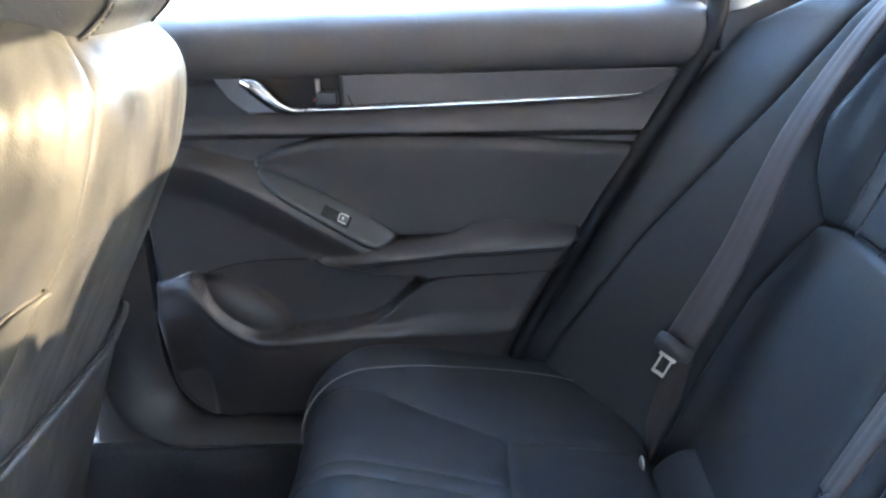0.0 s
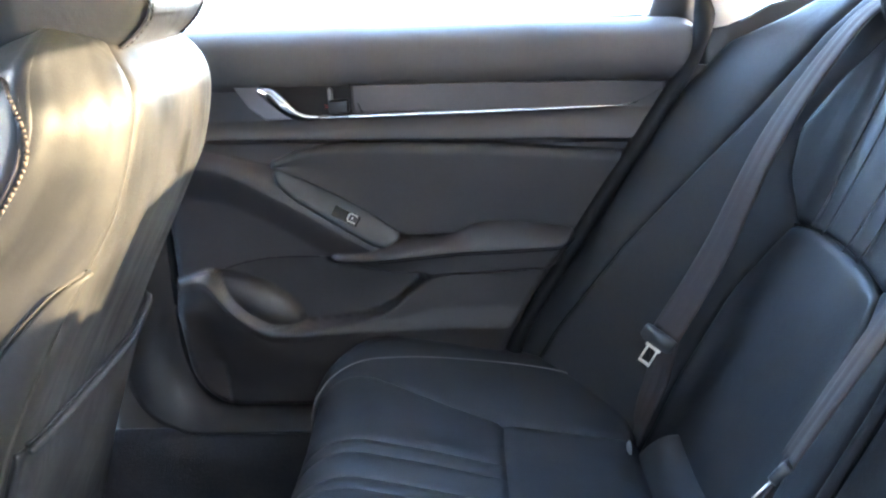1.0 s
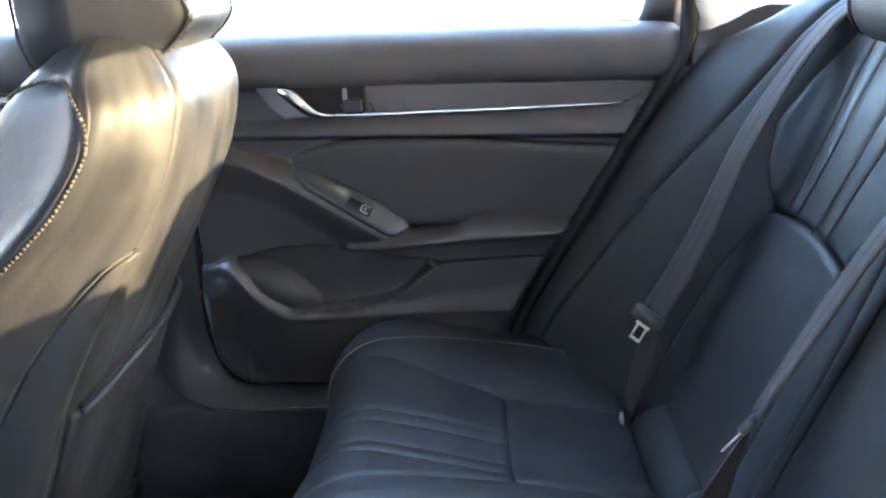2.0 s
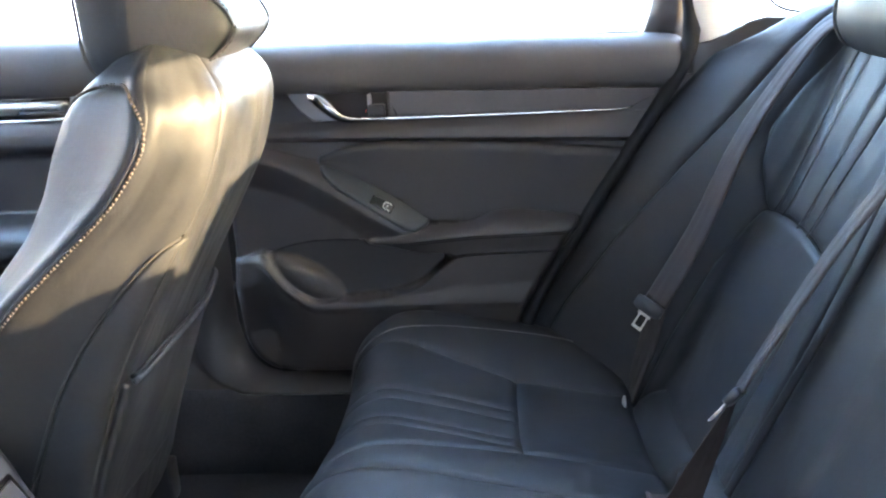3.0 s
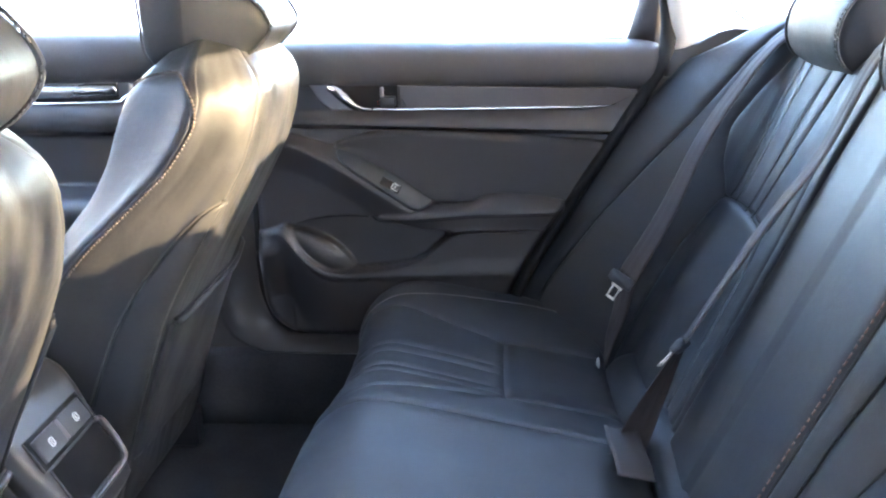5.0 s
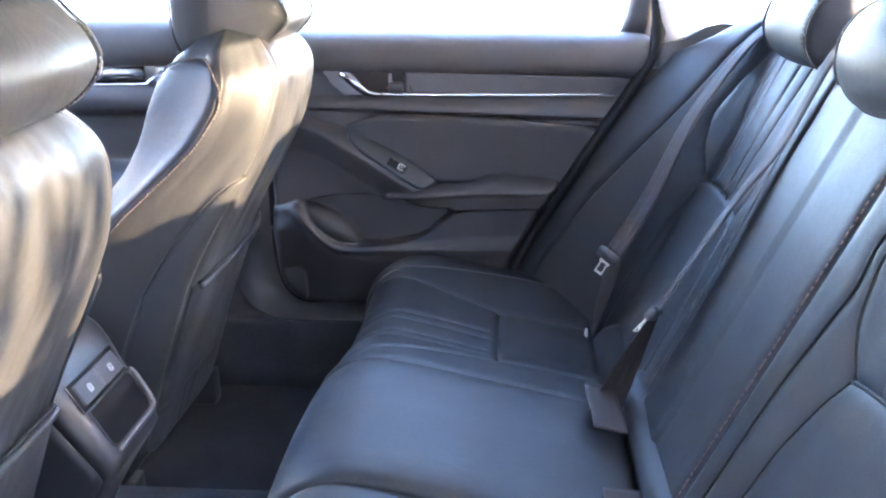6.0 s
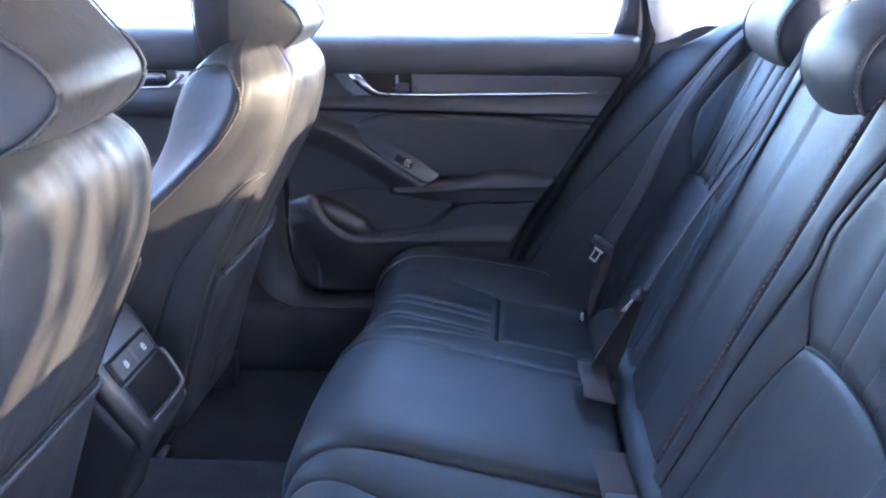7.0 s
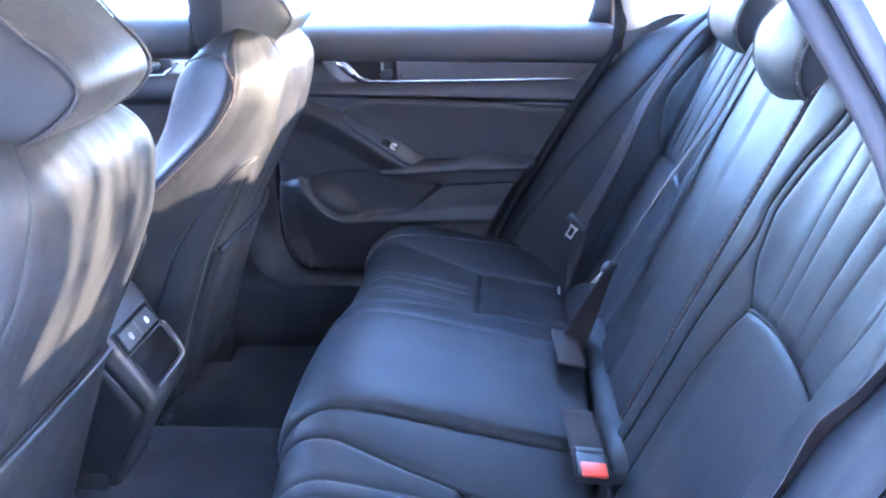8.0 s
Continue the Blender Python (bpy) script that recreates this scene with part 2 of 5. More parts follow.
# parcel shelf, rear glass, windscreen
shelf = part("trim_parcel_shelf", sheet([[(x, y, 0.775 + 0.02 * step(0.5, 0.9, x) - 0.006 * abs(y)) for y in np.linspace(-0.66, 0.66, 24)] for x in np.linspace(0.46, 1.12, 16)], 0.02), SOFT)
tagged(shelf, "dark parcel shelf behind the rear seat", "parcel shelf", kind="structure")


def pane(name, rows, label, kind="structure"):
    ob = part(name, sheet(rows, 0.004), GLASS, smooth=False)
    ob.visible_shadow = False
    return tagged(ob, label, "window", kind=kind)


pane("window_rear", [[(x, y, z - 0.03 * (y / 0.6) ** 2) for y in np.linspace(-0.50, 0.50, 12)] for x, z in ((0.62, 1.115), (0.85, 1.0), (1.14, 0.83))], "curved rear window glass")
pane("window_front", [[(x, y, z - 0.03 * (y / 0.6) ** 2) for y in np.linspace(-0.64, 0.64, 12)] for x, z in ((-1.06, 1.09), (-1.30, 0.92), (-1.52, 0.77))], "sloping windscreen glass")

# ---- rear bench ----
TH = radians(25.0)
BACK_X, BACK_Z = 0.352, 0.563
ROLL_AT, ROLL_R = 0.235, 0.055


def back_profile(s):
    """Point and outward normal on the backrest's side profile, s metres up from its cross seam."""
    if s <= ROLL_AT:
        return BACK_X + s * math.sin(TH), BACK_Z + s * math.cos(TH), -math.cos(TH), math.sin(TH)
    q = min((s - ROLL_AT) / ROLL_R, radians(100))
    cx = BACK_X + ROLL_AT * math.sin(TH) + ROLL_R * math.cos(TH)
    cz = BACK_Z + ROLL_AT * math.cos(TH) - ROLL_R * math.sin(TH)
    a = math.pi - TH - q
    return cx + ROLL_R * math.cos(a), cz + ROLL_R * math.sin(a), math.cos(a), math.sin(a)


def to_s(z):
    return (z - BACK_Z) / math.cos(TH)


S_LOW, S_TOP = to_s(0.215), ROLL_AT + ROLL_R * radians(100)


def wing_seam(z):
    return 0.57 + (0.80 - min(z, 0.80)) * 0.2


WING_SEAM_OUT = [(0.36, 0.180), (0.487, 0.153), (0.585, 0.116), (0.67, 0.082), (0.76, 0.055), (0.80, 0.030)]
WING_EDGE_OUT = [(0.37, 0.216), (0.49, 0.198), (0.60, 0.182), (0.68, 0.155), (0.76, 0.115), (0.80, 0.07)]


def back_out(y, z):
    """How far the padding stands out of the backrest's plane."""
    a, ys = abs(y), wing_seam(z)
    k = [(0, 0.036), (0.12, 0.032), (0.14, 0.026), (0.20, 0.020), (0.26, 0.005), (0.38, 0.007), (0.50, 0.005),
         (ys, 0.9 * lerp(WING_SEAM_OUT, z)), (0.70, 0.9 * lerp(WING_EDGE_OUT, z))]
    return soft(k, a, 0.018)


def back_point(y, s, sink=0.0):
    z0 = back_profile(s)[1]
    if s > 0:
        s *= 1 - 0.22 * step(wing_seam(z0) - 0.01, 0.70, abs(y))
    x, z, nx, nz = back_profile(s)
    d = back_out(y, z)
    near = min(d, 0.03)
    far = (d - near) * (1 - 0.6 * step(ROLL_AT, S_TOP, s)) * (1.0 if y > 0 else 0.35)
    return (x + nx * (near - sink) - far / 0.906, y, z + nz * (near - sink))




HALF_LOW = [(0.20, 0.150), (0.353, 0.152), (0.47, 0.146), (0.53, 0.132), (0.565, 0.115)]
HALF_UP = [(0.565, 0.115), (0.585, 0.138), (0.604, 0.154), (0.657, 0.172), (0.716, 0.160), (0.76, 0.142), (0.80, 0.13), (0.9, 0.12)]
SEAT_Y = 0.38


def half(s):
    z = BACK_Z + s * math.cos(TH)
    return lerp(HALF_LOW, z) if z < 0.565 else soft(HALF_UP, z, 0.012)


def insert_edge(s, side):
    """Distance from the car's middle of the insert's inner (-1) and outer (+1) seam."""
    z = back_profile(s)[1]
    if side < 0:
        return SEAT_Y - min(half(s), 0.195)
    return min(SEAT_Y + half(s) * 0.94, wing_seam(z) - 0.02)


def back_panel(name, left, right, s0, s1, parent, nu=30, nv=60, edge=0.014, sink=0.010, pleats=(), crown=0.0, mat=None, label="", mirror=1, ends=(1, 1), bow=(0, 0), droop=0.0):
    rows, top = [], s1
    for j in range(nv + 1):
        s = s0 + (top - s0) * j / nv
        a, b = left(s), right(s)
        row = []
        for i in range(nu + 1):
            # closer steps at the padded edges
            f = 0.5 - 0.5 * math.cos(math.pi * i / nu)
            f = 0.5 * f + 0.5 * i / nu
            y = a + (b - a) * f
            d = min(y - a, b - y)
            s1 = top - droop * f ** 0.8
            s = s0 + (s1 - s0) * j / nv
            w = sum((roll(max(d, 0), edge, sink), roll((s - s0), edge, sink) if ends[0] else 0, roll((s1 - s), edge, sink) if ends[1] else 0))
            w = min(w, sink * 1.3)
            for p, deep in pleats:
                yy = SEAT_Y + p * (1 + 0.35 * step(0.0, 0.25, s))
                w += (deep * math.exp(-abs(y - yy) / 0.0035) + 0.0012 * math.exp(-((y - yy) / 0.012) ** 2)) * (0.55 + 0.45 * step(0.05, 0.22, s)) * step(0, 0.03, s - s0)
            w -= crown * 4 * f * (1 - f) * min(1.0, 4 * (s - s0) / (s1 - s0) * (1 - (s - s0) / (s1 - s0)))
            row.append(back_point(y * mirror, s + bow[0] * arch(f) * (1 - j / nv) + bow[1] * arch(f) * j / nv, w))
        rows.append(row)
    return part(name, sheet(rows, 0.012), mat or LEATHER, parent, label)


def arch(f):
    return 4 * f * (1 - f)


# dark rod along a seam, standing in for its shaded groove
def seam_shade(pts, parent, r=0.0013, n=70, mat=None):
    return part("seam", tube(pts, r, n, 5), mat or RUBBER, parent)


def strip_edge(s):
    return soft([(0.20, 0.156), (0.50, 0.158), (0.60, 0.172), (0.72, 0.196), (0.80, 0.20)], back_profile(s)[1], 0.02)


def near_edge(s):
    return min(strip_edge(s) + 0.026, insert_edge(s, -1) - 0.016)


bench = thing("rear_bench_seat", "black leather rear bench seat with pleated inserts", "car seat", at=(0, 0, FLOOR_Z))
PLEATS = ((-0.066, 0.0052), (-0.034, 0.0052), (0.022, 0.0052), (0.054, 0.0052))
for m in (1, -1):
    back_panel("lower_insert", lambda s: insert_edge(s, -1), lambda s: insert_edge(s, 1), S_LOW, 0.0, bench, edge=0.010, sink=0.006, crown=0.006, mirror=m, bow=(0, 0.014))
    back_panel("pleated_insert", lambda s: insert_edge(s, -1), lambda s: insert_edge(s, 1), 0.0, S_TOP, bench, nu=170, pleats=PLEATS, crown=0.006, mirror=m, bow=(0.014, 0), label="pleated leather insert with stitched flutes")
    back_panel("inner_strip", lambda s: 0.138 if m > 0 else 0.147, strip_edge if m > 0 else near_edge, S_LOW, S_TOP, bench, nu=14, nv=80, mirror=m, sink=0.008 if m > 0 else 0.016)
    back_panel("inner_bolster", strip_edge if m > 0 else near_edge, lambda s: insert_edge(s, -1), S_LOW, S_TOP, bench, nu=14, nv=80, mirror=m, sink=0.008)
    back_panel("outer_bolster", lambda s: insert_edge(s, 1), lambda s: wing_seam(back_profile(s)[1]), S_LOW, S_TOP, bench, nu=18, nv=80, mirror=m)
    back_panel("side_wing", lambda s: wing_seam(back_profile(s)[1]), lambda s: 0.70, S_LOW, S_TOP, bench, nu=14, nv=80, mirror=m, droop=0.075 if m > 0 else 0.0)
back_panel("armrest_back", lambda s: -0.131, lambda s: 0.131, S_LOW + 0.03, S_TOP - 0.02, bench, nu=40, edge=0.018, sink=0.014, label="smooth leather centre backrest")
for m, lift in ((1, 0.0), (-1, -0.0165)):
    span = np.linspace(S_LOW + 0.01, S_TOP - 0.01, 30)
    seam_shade([back_point(m * (strip_edge(s) if m > 0 else near_edge(s)), s, lift + 0.0062) for s in span], bench, 0.0013 if m > 0 else 0.0017)
    seam_shade([back_point(m * wing_seam(back_profile(s)[1]), s, lift + 0.0080) for s in span], bench)
    for e in (-1, 1):
        seam_shade([back_point(m * insert_edge(s, e), s, lift + 0.0065) for s in np.linspace(S_LOW + 0.01, -0.002, 14)], bench, 0.0013 if m > 0 else 0.0016)
        seam_shade([back_point(m * insert_edge(s, e), s, lift + 0.0065) for s in np.linspace(0.002, S_TOP - 0.01, 24)], bench, 0.0013 if m > 0 else 0.0015)
    seam_shade([back_point(m * (SEAT_Y + 0.112 * q), 0.014 * (1 - q * q), lift + 0.0055) for q in np.linspace(-1, 1, 13)], bench, 0.0013 if m > 0 else 0.0017)
    # dark rods along the pleat seams deepen the shade of their creases
    for p, deep in PLEATS:
        fold = []
        for s in np.linspace(0.012, S_TOP - 0.03, 26):
            y = SEAT_Y + p * (1 + 0.35 * step(0.0, 0.25, s))
            fold.append(back_point(m * y, s, deep * (0.55 + 0.45 * step(0.05, 0.22, s)) * step(0, 0.03, s) - 0.0058))
        part("pleat_seam_shade", tube(fold, 0.0010, 70, 5), RUBBER, bench)
    rows = []
    for s in np.linspace(S_LOW, S_TOP - (0.075 if m > 0 else 0.0), 40):
        p = back_point(0.70 * m, s, 0.011)
        rows.append([(p[0] + 0.17 * k, 0.699 * m, p[2] - 0.02 * k) for k in np.linspace(0, 1, 8)])
    part("wing_side", sheet(rows, 0.006), LEATHER, bench)
for y in (-0.1335, -0.1425):
    part("welt", tube([back_point(y, s, 0.004) for s in np.linspace(S_LOW + 0.03, S_TOP - 0.02, 24)], 0.0032, 90, 8), RUBBER, bench, "dark piping in the split of the backrest")
# seam threads of the centre backrest, the split towards the open door
part("stitching", stitches([back_point(-0.1275, s, -0.0005) for s in np.linspace(S_LOW + 0.06, S_TOP - 0.05, 14)], r=0.0006), material("brown_thread", (0.13, 0.065, 0.05), 0.7), bench, "brown stitched seam")

# cushion
C_RAKE = 0.22
C_REAR, C_FRONT, C_R = 0.172, -0.150, 0.060
C_ANG = math.atan(C_RAKE)
C_LEN = (C_REAR - C_FRONT) / math.cos(C_ANG)


def cushion_profile(s):
    """Point and normal s metres forward of the cushion's rear edge."""
    if s <= C_LEN:
        x = C_REAR - s * math.cos(C_ANG)
        return x, 0.305 - C_RAKE * x, math.sin(C_ANG), math.cos(C_ANG)
    q = min((s - C_LEN) / C_R, radians(108))
    cx, cz = C_FRONT - C_R * math.sin(C_ANG), 0.305 - C_RAKE * C_FRONT - C_R * math.cos(C_ANG)
    a = math.pi / 2 - C_ANG + q
    x, z = cx + C_R * math.cos(a), cz + C_R * math.sin(a)
    rest = s - C_LEN - C_R * radians(108)
    if rest > 0:
        x, z = x + rest * 0.10, z - rest
    return x, z, math.cos(a), math.sin(a)


C_UP = [(0, 0.045), (0.12, 0.043), (0.16, 0.037), (0.24, 0.022), (0.32, 0.004), (0.45, 0.0), (0.52, 0.006), (0.60, 0.016), (0.66, 0.021), (0.70, 0.014)]


def cushion_point(y, s, sink=0.0):
    x, z, nx, nz = cushion_profile(s)
    d = soft(C_UP, abs(y), 0.012) * (1 - 0.45 * step(C_LEN - 0.05, C_LEN + 0.14, s)) - sink
    return (x + nx * d, y, z + nz * d)


S_FRONT = C_LEN + C_R * radians(108) + 0.12
BOLSTER_SEAM = [(0.0, 0.505), (0.17, 0.492), (0.245, 0.516), (0.31, 0.541), (0.372, 0.566), (0.42, 0.570), (0.60, 0.565)]
OUTER_SEAM = [(0.0, 0.672), (0.06, 0.692), (0.13, 0.700), (0.23, 0.694), (0.34, 0.655), (0.40, 0.615), (0.46, 0.585), (0.62, 0.575)]


def cushion_panel(name, left, right, s0, s1, nu=30, nv=50, ribs=(), edge=0.014, sink=0.009, crown=0.0, mirror=1, label="", drop=0.0, ends=(1, 1)):
    rows = []
    for j in range(nv + 1):
        s = s0 + (s1 - s0) * j / nv
        a, b = left(s), right(s)
        row = []
        for i in range(nu + 1):
            f = 0.5 * i / nu + 0.25 - 0.25 * math.cos(math.pi * i / nu)
            y = a + (b - a) * f
            w = roll(max(0, min(y - a, b - y)), edge, sink) + (roll(s - s0, edge, sink) if ends[0] else 0) + (roll(s1 - s, edge, sink) if ends[1] else 0)
            w = min(w, sink * 1.3) + drop * f * f
            for p, deep in ribs:
                w += (deep * math.exp(-abs(y - p - 0.03 * (s - 0.17)) / 0.0026) + 0.0012 * math.exp(-((y - p - 0.03 * (s - 0.17)) / 0.010) ** 2)) * step(0, 0.03, s - s0) * step(0, 0.10, s1 - s)
            w -= crown * 4 * f * (1 - f) * min(1.0, 6 * (s - s0) / (s1 - s0) * (1 - (s - s0) / (s1 - s0)))
            p = cushion_point(y, s, w)
            row.append((p[0], p[1] * mirror, p[2]))
        rows.append(row)
    return part(name, sheet(rows, 0.010), LEATHER, bench, label)


PALE_SEAM = [(0.02, 0.600), (0.06, 0.620), (0.09, 0.630), (0.153, 0.627), (0.215, 0.617), (0.276, 0.604), (0.307, 0.594), (0.345, 0.581), (0.40, 0.566), (0.46, 0.556)]
INNER_SEAM = [(0.0, 0.272), (0.15, 0.264), (0.25, 0.242), (0.33, 0.218), (0.37, 0.198), (0.42, 0.185), (0.62, 0.185)]
RIBS = ((0.282, 0.0042), (0.312, 0.0042), (0.366, 0.0042), (0.396, 0.0042))
for m in (1, -1):
    cushion_panel("cushion_rear_insert", lambda s: soft(INNER_SEAM, s, 0.03), lambda s: lerp(BOLSTER_SEAM, s), 0.0, 0.168, crown=0.004, mirror=m)
    cushion_panel("cushion_front_insert", lambda s: soft(INNER_SEAM, s, 0.03), lambda s: lerp(BOLSTER_SEAM, s), 0.168, S_FRONT, nu=190, nv=70, ribs=RIBS, crown=0.004, mirror=m, label="fluted leather cushion insert", ends=(1, 0))
    cushion_panel("cushion_bolster", lambda s: lerp(BOLSTER_SEAM, s), lambda s: soft(OUTER_SEAM, s, 0.03), 0.0, S_FRONT, nu=24, nv=70, crown=0.006, mirror=m, ends=(1, 0))
    cushion_panel("cushion_inner_bolster", lambda s: 0.149, lambda s: soft(INNER_SEAM, s, 0.03), 0.0, S_FRONT, nu=20, nv=70, sink=0.006, crown=0.003, mirror=m, ends=(1, 0))
    cushion_panel("cushion_side", lambda s: soft(OUTER_SEAM, s, 0.03) + 0.001, lambda s: soft(OUTER_SEAM, s, 0.03) + 0.02 + 0.03 * step(0.25, 0.45, s), 0.0, S_FRONT, nu=12, nv=70, edge=0.006, sink=0.004, drop=0.16, mirror=m, ends=(1, 0))
    pts = [cushion_point(soft(PALE_SEAM, s, 0.02), s, -0.0156 if m > 0 else -0.0056) for s in np.linspace(0.02, 0.44, 24)]
    part("stitching", tube([(p[0], p[1] * m, p[2]) for p in pts], 0.0012, 90, 5), SEAM_PALE, bench, "pale stitched outer seam")
cushion_panel("cushion_centre", lambda s: -0.149, lambda s: 0.149, 0.0, S_FRONT, nu=40, nv=70, edge=0.012, sink=0.007, crown=0.003, label="smooth raised centre cushion", ends=(1, 0))
for y in (-0.149, 0.149):
    part("piping", tube([cushion_point(y, s, -0.0045) for s in np.linspace(0.0, S_FRONT - 0.05, 24)], 0.0013, 90, 5), SEAM_PALE, bench, "pale piping beside the centre cushion")
for m, lift in ((1, -0.010), (-1, 0.0)):
    seam_shade([cushion_point(m * soft(INNER_SEAM, s, 0.03), s, lift + 0.0055) for s in np.linspace(0.005, 0.44, 24)], bench)
    seam_shade([cushion_point(m * lerp(BOLSTER_SEAM, s), s, lift + 0.0078) for s in np.linspace(0.005, 0.44, 30)], bench)
    seam_shade([cushion_point(m * y, 0.168, lift + 0.0078) for y in np.linspace(0.27, 0.49, 10)], bench, 0.0016)
# child-seat anchor covers behind the cushion
for m in (1, -1):
    rows = []
    for j in range(21):
        v = j / 20
        row = []
        for i in range(31):
            u = i / 30
            y = 0.25 + 0.245 * u
            e = min(1, math.sqrt(max(0, 1 - (1 - min(1, u * 8)) ** 2)), math.sqrt(max(0, 1 - (1 - min(1, (1 - u) * 8)) ** 2)))
            q = v * math.pi * 0.62
            row.append((0.168 + 0.05 * (1 - math.cos(q)), y * m, 0.235 + 0.072 * math.sin(q) * e))
        rows.append(row)
    cover = part("anchor_cover", sheet(rows, 0.006), LEATHER, bench, "padded flap over the child-seat anchor")
    part("button", sheet([[(0.166 - 0.003 * math.cos(a) + 0.0, (0.474 + 0.008 * math.sin(a) * math.cos(b)) * m, 0.286 + 0.008 * math.sin(a) * math.sin(b)) for b in np.linspace(0, 2 * math.pi, 14)] for a in np.linspace(0.05, math.pi / 2, 6)], 0.002), STEEL, cover, "small round metal button")
rows = []
for y in np.linspace(0.235, -0.235, 60):
    e = 1 - 0.35 * (1 - math.sqrt(max(0.0, 1 - max(0.0, (abs(y) - 0.20) / 0.035) ** 2)))
    rows.append([(0.216 - 0.026 * math.cos(q), y, 0.262 + (0.062 + 0.022 * math.sin(q)) * e) if q > 0 else (0.190 - 0.2 * q * 0.05, y, 0.262 + 0.062 * e + q * 0.05) for q in np.linspace(-1.0, math.pi * 0.8, 22)])
part("backrest_flap", sheet(rows, 0.006), LEATHER, bench, "leather flap below the centre backrest")
part("seat_base", box((-0.20, -0.66, FLOOR_Z), (0.20, 0.66, 0.225), 0.02), CARPET, bench)
part("seat_back_board", box((0.0, -0.66, -0.33), (0.02, 0.66, 0.20), 0.004, pose(0.375, 0, 0.575, 0, math.degrees(TH), 0)), CARPET, bench)


# side profiles of a front and a rear headrest
HEAD = [(-0.2935, 0.848), (-0.2985, 0.834), (-0.314, 0.818), (-0.336, 0.804), (-0.365, 0.795), (-0.410, 0.793), (-0.440, 0.799), (-0.453, 0.820), (-0.456, 0.860), (-0.457, 0.920), (-0.455, 0.965), (-0.440, 0.990), (-0.415, 0.992), (-0.390, 0.972), (-0.362, 0.932), (-0.330, 0.894), (-0.304, 0.869)]
MID_HEAD = [(0.520, 0.868), (0.534, 0.835), (0.534, 0.795), (0.520, 0.764), (0.494, 0.750), (0.466, 0.747), (0.445, 0.755), (0.427, 0.774), (0.412, 0.801), (0.410, 0.831), (0.420, 0.858), (0.443, 0.880), (0.474, 0.890), (0.504, 0.885)]
REAR_HEAD = [(0.522, 0.872), (0.534, 0.845), (0.534, 0.812), (0.520, 0.787), (0.492, 0.774), (0.462, 0.773), (0.441, 0.781), (0.428, 0.797), (0.4225, 0.818), (0.4255, 0.843), (0.437, 0.866), (0.456, 0.884), (0.482, 0.891), (0.506, 0.887)]


def padded_headrest(name, line, half_at, mat, thread, parent, bulge, crown, label):
    """A padded band round the side profile between two stitched cheek panels; half_at gives the half width over x."""
    n = 96
    loop = smooth_line([(x, 0, z) for x, z in line], n, True)
    cx, cz = sum(p.x for p in loop) / n, sum(p.z for p in loop) / n
    out = []
    for i, p in enumerate(loop):
        d = loop[(i + 1) % n] - loop[i - 1]
        o = Vector((d.z, 0, -d.x)).normalized()
        out.append(o if o.dot(Vector((p.x - cx, 0, p.z - cz))) > 0 else -o)
    rows = []
    for k in range(25):
        v = -1 + 2 * k / 24
        rows.append([(p.x + o.x * q, half_at(p.x) * v, p.z + o.z * q) for p, o in zip(loop, out) for q in (crown * (1 - v * v) - roll(1 - abs(v), 0.10, 0.004),)])
    band = part(name, sheet(rows, closed=True), mat, parent, label)
    for sg in (1, -1):
        rows = []
        for k in range(15):
            r = max(1 - k / 14, 0.004)
            rows.append([(cx + (p.x - cx) * r, sg * (half_at(p.x) * r + half_at(cx) * (1 - r) + bulge * (1 - r ** 2.2) - roll(1 - r, 0.10, 0.004)), cz + (p.z - cz) * r) for p in loop])
        part("cheek_panel", sheet(rows, closed=True), mat, band)
        part("piping", tube([(p.x + o.x * 0.0005, sg * (half_at(p.x) + 0.0005), p.z + o.z * 0.0005) for p, o in zip(loop, out)][::2], 0.0018, 150, 6, closed=True), THREAD_DARK, band)
        part("stitching", stitches([(p.x + o.x * 0.0018, sg * (half_at(p.x) - 0.0055), p.z + o.z * 0.0018) for p, o in list(zip(loop, out))[::2]], 0.0042, 0.0022, 0.0007), thread, band)
    return band


def rear_half(x):
    return lerp([(0.42, 0.108), (0.47, 0.112), (0.53, 0.098)], x)


for y, drop, line, crown in ((SEAT_Y, -0.002, REAR_HEAD, 0.006), (-0.008, -0.008, MID_HEAD, 0.014)):
    hr = thing("rear_headrest", "black leather rear headrest on the bench back", "headrest", "rear headrests", at=(0.47, y, 0.80))
    pad = padded_headrest("pad", line, rear_half, LEATHER, THREAD_DARK, hr, 0.016, crown, "padded leather band between stitched cheeks")
    pad.matrix_parent_inverse = Matrix.Translation((-0.47, 0, drop - 0.80))
    for q in (-0.055, 0.055):
        part("post", tube([(0.478, y + q, 0.74), (0.478, y + q, 0.80)], 0.006, 8, 10), CHROME, hr)

# ---- front seats ----
# outline of the inner half at each height: rear edge x, front seam x, foremost x, half width
FS = [(0.20, -0.530, -0.72, -0.78, 0.235), (0.35, -0.482, -0.66, -0.73, 0.238), (0.475, -0.438, -0.60, -0.655, 0.238), (0.527, -0.412, -0.565, -0.610, 0.237), (0.58, -0.382, -0.520, -0.565, 0.234),
      (0.637, -0.350, -0.455, -0.515, 0.230), (0.682, -0.325, -0.405, -0.490, 0.226), (0.727, -0.311, -0.372, -0.475, 0.218), (0.765, -0.304, -0.360, -0.460, 0.206),
      (0.79, -0.312, -0.366, -0.440, 0.192), (0.808, -0.329, -0.370, -0.418, 0.166), (0.824, -0.343, -0.372, -0.405, 0.134), (0.836, -0.358, -0.375, -0.393, 0.090), (0.842, -0.370, -0.377, -0.384, 0.040)]


